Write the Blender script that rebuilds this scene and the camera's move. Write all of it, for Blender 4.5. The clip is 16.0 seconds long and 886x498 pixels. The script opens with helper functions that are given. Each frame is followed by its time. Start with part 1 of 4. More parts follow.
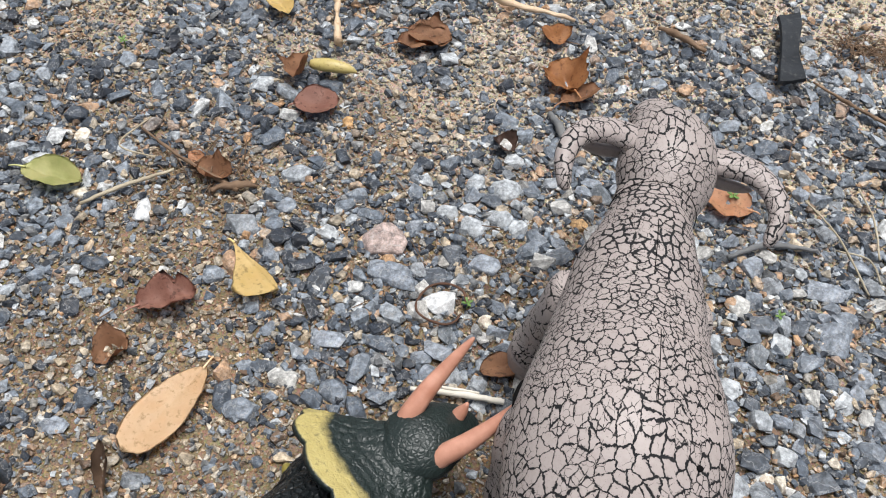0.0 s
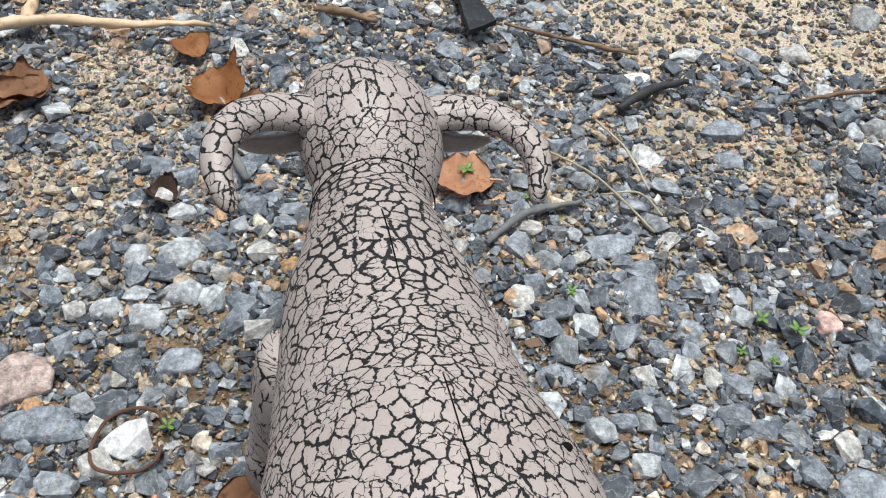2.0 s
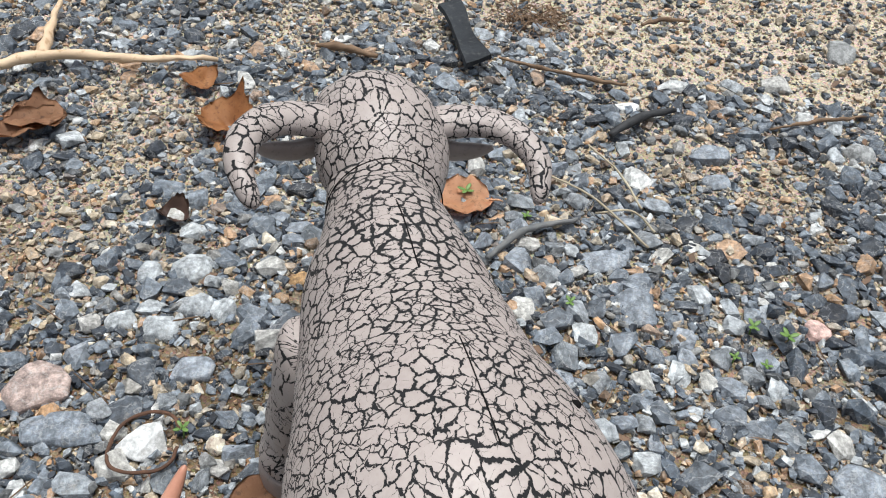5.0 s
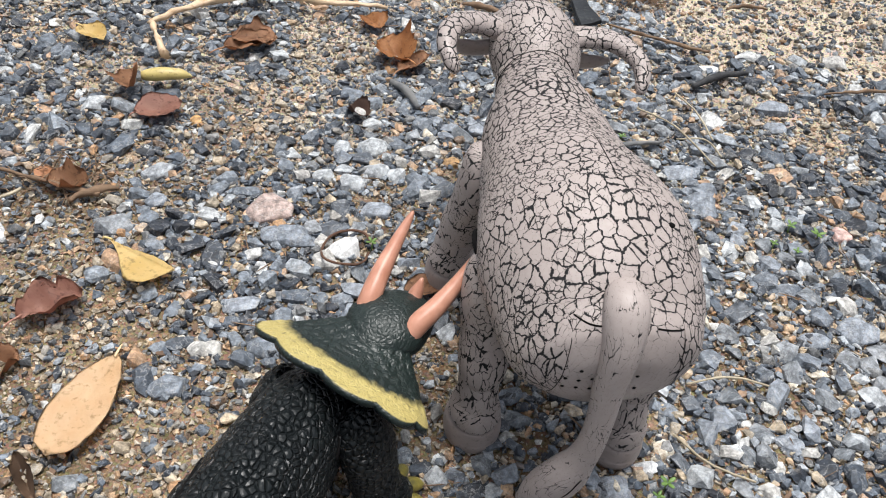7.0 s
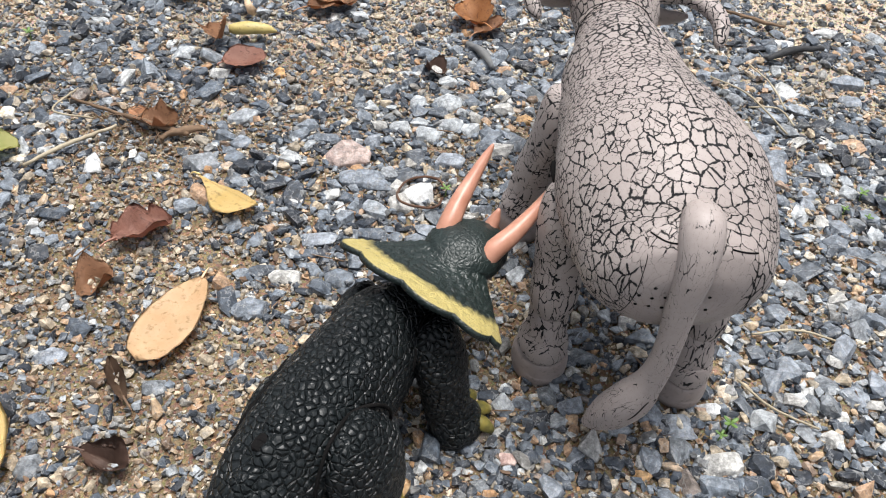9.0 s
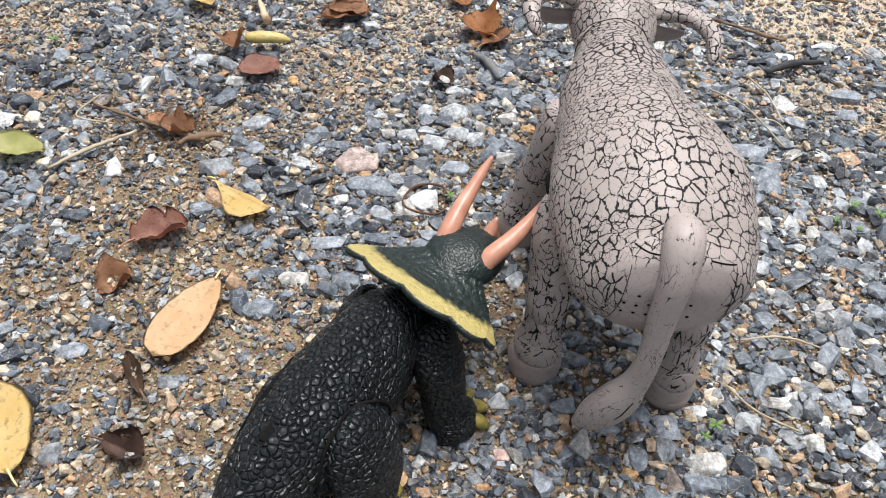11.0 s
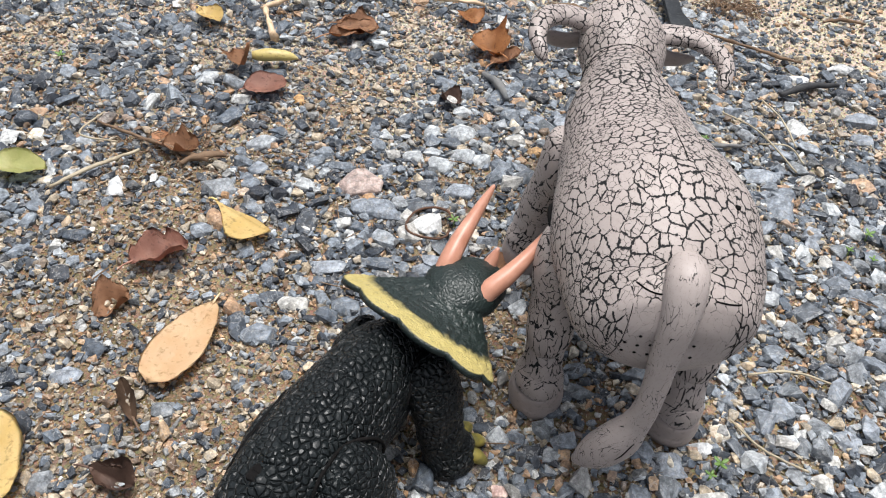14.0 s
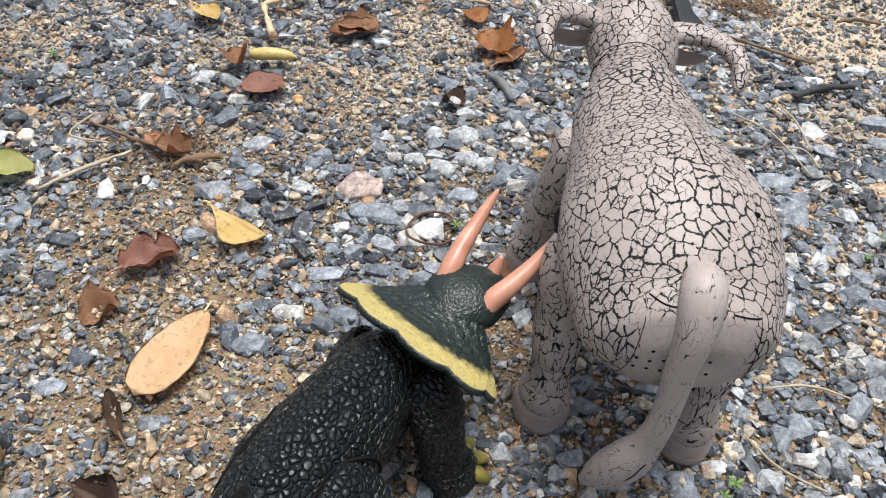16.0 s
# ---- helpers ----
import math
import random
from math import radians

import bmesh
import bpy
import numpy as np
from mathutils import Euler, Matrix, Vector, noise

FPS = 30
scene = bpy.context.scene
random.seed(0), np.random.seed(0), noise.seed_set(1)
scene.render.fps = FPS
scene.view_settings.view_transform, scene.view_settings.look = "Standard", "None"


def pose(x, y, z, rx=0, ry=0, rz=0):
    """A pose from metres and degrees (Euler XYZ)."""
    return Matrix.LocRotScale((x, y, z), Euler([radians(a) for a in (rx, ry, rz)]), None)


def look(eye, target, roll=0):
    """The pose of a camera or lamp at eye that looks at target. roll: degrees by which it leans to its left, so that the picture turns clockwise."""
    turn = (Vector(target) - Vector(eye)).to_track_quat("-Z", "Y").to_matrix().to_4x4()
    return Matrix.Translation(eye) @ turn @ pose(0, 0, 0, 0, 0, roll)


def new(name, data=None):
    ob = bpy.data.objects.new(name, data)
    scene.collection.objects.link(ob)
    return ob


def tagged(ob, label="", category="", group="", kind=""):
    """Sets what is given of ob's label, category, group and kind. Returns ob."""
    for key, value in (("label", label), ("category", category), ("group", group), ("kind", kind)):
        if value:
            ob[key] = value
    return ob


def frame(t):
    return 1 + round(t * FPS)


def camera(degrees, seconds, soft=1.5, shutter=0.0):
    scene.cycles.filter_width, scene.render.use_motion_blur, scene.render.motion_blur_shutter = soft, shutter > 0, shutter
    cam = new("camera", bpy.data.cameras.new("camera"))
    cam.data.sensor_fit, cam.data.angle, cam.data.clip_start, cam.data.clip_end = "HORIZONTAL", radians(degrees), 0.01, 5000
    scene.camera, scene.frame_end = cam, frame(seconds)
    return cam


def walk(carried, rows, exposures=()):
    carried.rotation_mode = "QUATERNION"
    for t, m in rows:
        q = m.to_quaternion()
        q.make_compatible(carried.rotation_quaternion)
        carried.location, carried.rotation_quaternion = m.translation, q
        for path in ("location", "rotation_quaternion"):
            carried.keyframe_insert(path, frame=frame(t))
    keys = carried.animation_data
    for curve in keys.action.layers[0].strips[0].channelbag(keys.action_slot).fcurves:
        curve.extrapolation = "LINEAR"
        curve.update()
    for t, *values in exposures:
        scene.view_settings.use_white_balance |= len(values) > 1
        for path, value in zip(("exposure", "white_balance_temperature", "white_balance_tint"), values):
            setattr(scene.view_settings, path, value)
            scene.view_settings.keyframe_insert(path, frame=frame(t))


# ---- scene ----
cam = camera(55.1, 16.0, soft=1.1)
METRES, EYE, TILT, LEAN, TURN = 0.8, 0.5994, -53.19, -3.07, 0.0
ROWS = [
    (0.0, 0.0, 0.0, 0.0, 0.0, 0.0, -0.0),
    (0.5, -0.0186, 0.1142, -0.0903, -5.51, -0.71, 7.27),
    (1.0, 0.0237, 0.2053, -0.0782, -10.12, -0.68, 13.16),
    (1.5, 0.0762, 0.234, -0.0421, -14.91, -0.08, 18.11),
    (2.0, 0.0653, 0.2486, -0.0133, -16.63, 0.97, 19.43),
    (2.5, 0.0646, 0.2549, -0.0128, -17.08, 2.09, 19.74),
    (3.0, 0.0625, 0.2562, -0.0108, -17.27, 3.06, 19.88),
    (5.5, 0.0102, 0.2125, -0.0661, -17.32, 4.57, 19.87),
    (6.0, -0.0626, 0.1503, -0.083, -16.84, 4.77, 18.77),
    (6.5, -0.0962, 0.0555, -0.1392, -15.16, 5.6, 16.4),
    (7.0, -0.1301, 0.0255, -0.1772, -13.23, 6.46, 14.27),
    (7.5, -0.1498, 0.0077, -0.1818, -11.69, 6.91, 12.84),
    (8.0, -0.1461, 0.0078, -0.2072, -10.76, 7.14, 12.14),
    (8.5, -0.1576, 0.0075, -0.2279, -10.31, 7.27, 11.72),
    (9.0, -0.1664, 0.0141, -0.2321, -9.97, 7.33, 11.32),
    (11.5, -0.161, -0.0318, -0.2331, -8.91, 7.48, 10.23),
    (12.0, -0.164, -0.0314, -0.2311, -8.67, 7.48, 10.05),
    (12.5, -0.1623, -0.0306, -0.2236, -8.51, 7.62, 9.81),
    (13.0, -0.1573, -0.0352, -0.2214, -8.4, 7.86, 9.69),
    (13.5, -0.1522, -0.0306, -0.2153, -8.38, 8.07, 9.65),
    (14.0, -0.1435, -0.016, -0.2155, -8.22, 8.13, 9.44),
    (14.5, -0.1446, -0.0134, -0.2129, -8.11, 8.14, 9.29),
    (15.0, -0.1461, -0.0192, -0.2119, -8.05, 8.25, 9.3),
    (15.5, -0.1372, -0.0025, -0.217, -8.04, 8.29, 9.26),
    (16.0, -0.1347, 0.0166, -0.2069, -7.95, 8.31, 9.18),
]
GLIDE = [(0.2, look((-0.001, -0.007, 0.583), (0.167, 1.171, -1.025), 4.7)), (0.7, look((-0.008, 0.022, 0.442), (0.323, 1.185, -1.151), 5.1))]
GLIDE += [(t, pose(0, 0, EYE, TILT, LEAN, TURN) @ pose(METRES * x, METRES * y, METRES * z, 90 + pitch, roll, yaw)) for t, x, y, z, yaw, pitch, roll in ROWS]
walk(cam, sorted(GLIDE, key=lambda row: row[0]), [(0.0, 0.50, 6400, 10), (1.5, 0.52, 6330, 7), (3.0, 0.50, 6330, 7), (5.5, 0.56, 6330, 7), (6.5, 0.62, 6450, 10), (8.0, 0.80, 6480, 10), (16.0, 0.75, 6460, 10)])

# ---- sky, sun ----
world = bpy.data.worlds.new("overcast")
scene.world = world
world.use_nodes = True
wn, wl = world.node_tree.nodes, world.node_tree.links
sky = wn.new("ShaderNodeTexSky")
sky.sky_type, sky.sun_disc = "NISHITA", False
sky.sun_elevation, sky.sun_rotation = radians(82), radians(40)
sky.air_density, sky.dust_density, sky.ozone_density = 1.0, 4.0, 1.0
soft_sky = wn.new("ShaderNodeHueSaturation")
soft_sky.inputs["Saturation"].default_value = 0.40
wl.new(sky.outputs[0], soft_sky.inputs["Color"])
wl.new(soft_sky.outputs[0], wn["Background"].inputs["Color"])
wn["Background"].inputs["Strength"].default_value = 0.10
sun = new("sun", bpy.data.lights.new("sun", "SUN"))
sun.data.energy, sun.data.angle, sun.data.color = 2.5, radians(26), (1.0, 0.985, 0.96)
sun.matrix_world = look((0.35, 0.35, 3.4), (0, 0, 0))


# ---- materials ----
class Mat:
    """A node material with short hands for the nodes used here."""

    def __init__(self, name, rough=0.6, spec=0.5):
        self.m = bpy.data.materials.new(name)
        self.m.use_nodes = True
        self.n, self.l = self.m.node_tree.nodes, self.m.node_tree.links
        self.b = self.n["Principled BSDF"]
        self.b.inputs["Roughness"].default_value = rough
        self.b.inputs["Specular IOR Level"].default_value = spec
        coords = self.n.new("ShaderNodeTexCoord")
        self.co, self.uv = coords.outputs["Object"], coords.outputs["UV"]

    def put(self, socket, value):
        if hasattr(value, "links"):
            self.l.new(value, socket)
        elif value is not None:
            socket.default_value = value

    def noise(self, scale, detail=4, rough=0.6, co=None, color=False):
        t = self.n.new("ShaderNodeTexNoise")
        self.put(t.inputs["Vector"], co or self.co)
        t.inputs["Scale"].default_value, t.inputs["Detail"].default_value, t.inputs["Roughness"].default_value = scale, detail, rough
        return t.outputs["Color" if color else "Fac"]

    def voronoi(self, scale, feature="F1", co=None, out="Distance", rnd=1.0, dims="3D"):
        t = self.n.new("ShaderNodeTexVoronoi")
        t.voronoi_dimensions = dims
        t.feature = feature
        self.put(t.inputs["Vector"], co or self.co)
        t.inputs["Scale"].default_value, t.inputs["Randomness"].default_value = scale, rnd
        return t.outputs[out]

    def ramp(self, fac, stops):
        t = self.n.new("ShaderNodeValToRGB")
        self.put(t.inputs[0], fac)
        el = t.color_ramp.elements
        while len(el) < len(stops):
            el.new(0.5)
        for e, (p, c) in zip(el, stops):
            e.position, e.color = p, (*c, 1) if not isinstance(c, float) else (c, c, c, 1)
        return t.outputs[0]

    def mix(self, fac, a, b, mode="MIX"):
        t = self.n.new("ShaderNodeMix")
        t.data_type, t.blend_type = "RGBA", mode
        for s, v in ((0, fac), (6, a), (7, b)):
            self.put(t.inputs[s], (*v, 1) if isinstance(v, tuple) else v)
        return t.outputs[2]

    def math(self, op, a, b=0.0):
        t = self.n.new("ShaderNodeMath")
        t.operation = op
        self.put(t.inputs[0], a), self.put(t.inputs[1], b)
        return t.outputs[0]

    def span(self, v, a, b, c=0.0, d=1.0):
        t = self.n.new("ShaderNodeMapRange")
        for i, q in enumerate((v, a, b, c, d)):
            self.put(t.inputs[i], q)
        return t.outputs[0]

    def warp(self, scale, amount, co=None):
        t = self.n.new("ShaderNodeVectorMath")
        t.operation = "MULTIPLY_ADD"
        self.put(t.inputs[0], self.noise(scale, 3, 0.6, co, True))
        t.inputs[1].default_value = (amount,) * 3
        self.put(t.inputs[2], co or self.co)
        return t.outputs[0]

    def island(self):
        return self.n.new("ShaderNodeNewGeometry").outputs["Random Per Island"]

    def one(self):
        return self.n.new("ShaderNodeObjectInfo").outputs["Random"]

    def attr(self, name):
        t = self.n.new("ShaderNodeAttribute")
        t.attribute_name = name
        return t.outputs["Fac"]

    def axis(self, k):
        t = self.n.new("ShaderNodeSeparateXYZ")
        self.put(t.inputs[0], self.co)
        return t.outputs[k]

    def bump(self, height, dist, strength=1.0, after=None):
        t = self.n.new("ShaderNodeBump")
        self.put(t.inputs["Height"], height)
        t.inputs["Distance"].default_value, t.inputs["Strength"].default_value = dist, strength
        if after:
            self.put(t.inputs["Normal"], after)
        return t.outputs[0]

    def done(self, color, normal=None, rough=None):
        self.put(self.b.inputs["Base Color"], (*color, 1) if isinstance(color, tuple) else color)
        self.put(self.b.inputs["Normal"], normal)
        self.put(self.b.inputs["Roughness"], rough)
        return self.m


def mat_crackle(name, cell, heavy=1.0, body=False, gap=(0.36, 0.47), stretch=1.0):
    """Mauve-grey soft plastic, printed and pressed with black mud cracks."""
    m = Mat(name, 0.5, 0.4)
    flat = m.n.new("ShaderNodeVectorMath")
    flat.operation = "MULTIPLY"
    m.put(flat.inputs[0], m.uv)
    flat.inputs[1].default_value = (1.0, 1.0 / stretch, 1.0)
    flat = flat.outputs[0]
    co = m.warp(560, 0.0019, m.warp(200, 0.0044, m.warp(45, 0.006, flat)))
    big = m.voronoi(cell, "DISTANCE_TO_EDGE", co, dims="2D")
    if body:
        # broad plates on the withers and the croup, a tight net over the loins
        fine = m.voronoi(cell * 1.2, "DISTANCE_TO_EDGE", co, dims="2D")
        along = m.math("ADD", m.axis(1), m.math("MULTIPLY", m.math("SUBTRACT", m.noise(30, 3), 0.5), 0.09))
        tight = m.math("MULTIPLY", m.span(along, 0.068, 0.072), m.span(along, 0.158, 0.154))
        big = m.mix(m.math("GREATER_THAN", tight, 0.5), big, fine)
    small = m.voronoi(cell * 1.9, "DISTANCE_TO_EDGE", m.warp(420, 0.0015, m.warp(130, 0.0042, flat)), dims="2D")
    wide = m.span(m.noise(38, 3), 0.32, 0.68, 0.034 * heavy, 0.088 * heavy)
    thin = m.span(m.noise(52, 3), 0.38, 0.64, -0.02, 0.085 * heavy)
    broken = m.span(m.noise(125, 3), gap[0], gap[1])
    if body:
        wide = m.math("MULTIPLY", wide, m.span(m.axis(1), 0.07, 0.20, 0.95, 1.5))
    wide, thin = m.math("MULTIPLY", wide, broken), m.math("MULTIPLY", thin, m.span(m.noise(160, 3), 0.40, 0.54))
    if body:
        seat = m.math("MAXIMUM", m.span(m.axis(1), -0.006, 0.012, 0.0, 1.0), m.span(m.axis(2), 0.172, 0.182, 0.0, 1.0))
        seat = m.math("MAXIMUM", seat, m.span(m.math("ABSOLUTE", m.axis(0)), 0.027, 0.034))
        wide, thin = m.math("MULTIPLY", wide, m.math("ADD", m.math("MULTIPLY", seat, 0.94), 0.06)), m.math("MULTIPLY", thin, seat)
    a = m.math("SUBTRACT", 1.0, m.math("MINIMUM", m.math("DIVIDE", big, m.math("MAXIMUM", wide, 0.001)), 1.0))
    b = m.math("SUBTRACT", 1.0, m.math("MINIMUM", m.math("DIVIDE", small, m.math("MAXIMUM", thin, 0.001)), 1.0))
    crack = m.math("MAXIMUM", m.span(a, 0.02, 0.20), m.math("MULTIPLY", m.span(b, 0.05, 0.3), 0.95))
    skin = m.mix(m.noise(26, 5), (0.325, 0.276, 0.254), (0.410, 0.356, 0.332))
    skin = m.mix(m.span(m.noise(420, 3), 0.45, 0.75, 0.0, 0.35), skin, (0.27, 0.222, 0.207))
    color = m.mix(crack, skin, (0.006, 0.006, 0.007))
    n = m.bump(m.math("SUBTRACT", 1.0, crack), 0.0007, 0.8)
    n = m.bump(m.noise(520, 3), 0.00025, 0.35, n)
    return m.done(color, n, m.math("ADD", m.span(m.noise(60, 3), 0.3, 0.7, 0.40, 0.55), m.math("MULTIPLY", crack, 0.35)))


def mat_plain_skin(name):
    m = Mat(name, 0.5)
    c = m.mix(m.noise(60, 5), (0.24, 0.196, 0.178), (0.34, 0.285, 0.262))
    c = m.mix(m.span(m.noise(300, 3), 0.55, 0.7, 0.0, 0.5), c, (0.12, 0.095, 0.085))
    return m.done(c, m.bump(m.noise(420, 3), 0.0003, 0.4))


def mat_hide(name):
    """Satin black-green plastic hide pressed with flat polygonal scales; pale dust flecks."""
    m = Mat(name, 0.34, 0.40)
    co = m.warp(90, 0.003)
    edge = m.voronoi(225, "DISTANCE_TO_EDGE", co)
    dome = m.span(m.voronoi(225, "F1", co), 0.0, 0.75, 1.0, 0.0)
    h = m.math("ADD", m.span(edge, 0.0, 0.20), m.math("MULTIPLY", dome, 0.45))
    h = m.math("ADD", h, m.math("MULTIPLY", m.span(m.noise(40, 3), 0.35, 0.65), 0.5))
    c = m.mix(m.noise(35, 4), (0.0038, 0.0050, 0.0060), (0.0085, 0.0120, 0.0125))
    fleck = m.math("MULTIPLY", m.span(m.noise(330, 4, 0.7), 0.69, 0.75), m.span(m.noise(24, 4), 0.54, 0.66))
    c = m.mix(m.math("MULTIPLY", fleck, 0.35), c, (0.24, 0.23, 0.20))
    n = m.bump(h, 0.0014, 1.0)
    return m.done(c, m.bump(m.noise(800, 3), 0.0003, 0.5, n), m.span(m.noise(90, 3), 0.3, 0.7, 0.32, 0.46))


def mat_frill(name):
    """Dark green scaly plastic, sprayed yellow along the rim."""
    m = Mat(name, 0.40, 0.38)
    edge = m.voronoi(330, "DISTANCE_TO_EDGE", m.warp(80, 0.004))
    rim = m.math("ADD", m.attr("rim"), m.math("MULTIPLY", m.math("SUBTRACT", m.noise(110, 4), 0.5), 0.55))
    green = m.mix(m.noise(60, 4), (0.007, 0.012, 0.0115), (0.017, 0.027, 0.024))
    yellow = m.mix(m.noise(130, 4), (0.32, 0.25, 0.08), (0.52, 0.44, 0.18))
    yellow = m.mix(m.span(m.noise(260, 4), 0.56, 0.68, 0.0, 0.6), yellow, (0.06, 0.055, 0.02))
    c = m.mix(m.span(rim, 0.40, 0.80), green, yellow)
    return m.done(c, m.bump(m.span(edge, 0.0, 0.3), 0.0004, 0.6))


def mat_mottled(name, a, b, scale=40, rough=0.55, grain=400, relief=0.0004, spots=None, spec=0.5):
    m = Mat(name, rough, spec)
    c = m.mix(m.span(m.noise(scale, 5), 0.3, 0.7), a, b)
    if spots:
        c = m.mix(m.span(m.noise(scale * 4.5, 5), 0.55, 0.68, 0.0, 0.75), c, spots)
    return m.done(c, m.bump(m.noise(grain, 4), relief, 0.6))


def mat_stone(name, stops, rough=0.62, relief=0.0012, by="island", veins=0.35):
    """Broken rock: a tint a stone, dusty patches, pale veins and a rough break."""
    m = Mat(name, rough, 0.45)
    c = m.ramp(m.island() if by == "island" else m.one(), stops)
    c = m.mix(0.9, c, m.ramp(m.noise(170, 8, 0.75), [(0.34, 0.10), (0.5, 0.46), (0.64, 0.92)]), "OVERLAY")
    c = m.mix(m.span(m.noise(120, 8, 0.85), 0.56, 0.70, 0.0, 0.55), c, (0.47, 0.48, 0.48))
    c = m.mix(m.span(m.noise(60, 7, 0.8), 0.57, 0.70, 0.0, 0.45), c, (0.24, 0.20, 0.155))
    line = m.voronoi(60, "DISTANCE_TO_EDGE", m.warp(120, 0.02))
    c = m.mix(m.math("MULTIPLY", m.span(line, 0.03, 0.0), veins), c, (0.55, 0.55, 0.54))
    n = m.bump(m.noise(210, 6, 0.7), relief, 0.9)
    return m.done(c, m.bump(m.noise(900, 3), 0.0004, 0.6, n), m.span(m.noise(90, 3), 0.3, 0.7, 0.36, 0.66))


def mat_sand(name):
    m = Mat(name, 0.9, 0.25)
    c = m.mix(m.span(m.noise(9, 6), 0.3, 0.7), (0.13, 0.092, 0.056), (0.32, 0.243, 0.16))
    c = m.mix(m.span(m.noise(34, 6), 0.5, 0.72, 0.0, 0.75), c, (0.085, 0.058, 0.038))
    from_middle = m.n.new("ShaderNodeVectorMath")
    from_middle.operation = "DISTANCE"
    m.put(from_middle.inputs[0], m.warp(6, 0.25))
    from_middle.inputs[1].default_value = (0.37, 0.62, 0.12)
    along = m.math("ADD", m.math("ADD", m.axis(1), m.math("MULTIPLY", m.axis(0), 0.45)), m.math("MULTIPLY", m.math("SUBTRACT", m.noise(5, 4), 0.5), 0.5))
    dry = m.span(along, 0.46, 0.78)
    dry = m.math("MULTIPLY", dry, m.span(from_middle.outputs["Value"], 0.95, 0.70))
    far = m.span(from_middle.outputs["Value"], 0.78, 1.0)
    pebbles = m.ramp(m.voronoi(75, "F1", None, "Color"), [(0.1, (0.07, 0.078, 0.088)), (0.45, (0.15, 0.16, 0.17)), (0.7, (0.24, 0.22, 0.19)), (0.9, (0.32, 0.32, 0.31))])
    far = m.math("MULTIPLY", far, m.span(m.noise(16, 6), 0.30, 0.50, 0.55, 1.0))
    c = m.mix(m.math("MULTIPLY", dry, m.span(m.noise(14, 5), 0.2, 0.55, 0.35, 1.0)), c, (0.55, 0.485, 0.395))
    grains = m.voronoi(450, "F1", None, "Color")
    c = m.mix(0.8, c, m.mix(0.80, grains, (0.5, 0.47, 0.43)), "OVERLAY")
    c = m.mix(m.span(m.noise(480, 3), 0.60, 0.70, 0.0, 0.7), c, (0.075, 0.065, 0.058))
    c = m.mix(far, c, pebbles)
    n = m.bump(m.voronoi(450, "F1"), 0.0022, 0.9)
    n = m.bump(m.math("MULTIPLY", far, m.span(m.voronoi(75, "DISTANCE_TO_EDGE"), 0.0, 0.3)), 0.006, 0.8, n)
    return m.done(c, m.bump(m.noise(120, 6), 0.004, 0.7, n))


CRACK_BODY = mat_crackle("crackled_skin", 142, 1.25, True, (0.34, 0.44))
CRACK_FINE = mat_crackle("crackled_skin_fine", 150, 1.2)
CRACK_SPARSE = mat_crackle("crackled_skin_sparse", 118, 1.25)
CRACK_LEG = mat_crackle("crackled_skin_leg", 112, 1.25, False, (0.45, 0.55), 1.6)
CRACK_TAIL = mat_crackle("crackled_skin_faint", 190, 0.6, False, (0.55, 0.63), 3.2)
SKIN = mat_plain_skin("bare_skin")
HIDE, FRILL = mat_hide("pebbled_hide"), mat_frill("sprayed_frill")
COPPER = mat_mottled("copper_plastic", (0.40, 0.175, 0.11), (0.56, 0.29, 0.205), 70, 0.36, 300, 0.0002)
CLAW = mat_mottled("yellowed_toes", (0.05, 0.055, 0.02), (0.34, 0.27, 0.05), 90, 0.4)
BLACK = mat_mottled("dark_hollow", (0.004, 0.004, 0.004), (0.009, 0.008, 0.008), 60, 0.9, spec=0.1)
SAND = mat_sand("damp_sand")
GREYS = [(0.0, (0.015, 0.018, 0.025)), (0.28, (0.036, 0.045, 0.059)), (0.54, (0.088, 0.107, 0.132)), (0.78, (0.19, 0.216, 0.246)),
         (0.89, (0.40, 0.42, 0.43)), (0.93, (0.54, 0.53, 0.50)), (0.95, (0.12, 0.13, 0.14)), (0.97, (0.36, 0.23, 0.14))]
GRAVEL = mat_stone("crushed_grey_stone", GREYS)
GRIT = mat_stone("mixed_grit", [(0.0, (0.06, 0.065, 0.07)), (0.30, (0.20, 0.20, 0.195)), (0.46, (0.31, 0.265, 0.20)), (0.68, (0.41, 0.33, 0.23)),
                                (0.80, (0.34, 0.19, 0.09)), (0.90, (0.52, 0.47, 0.38)), (0.96, (0.13, 0.085, 0.055))], 0.7, 0.0006)
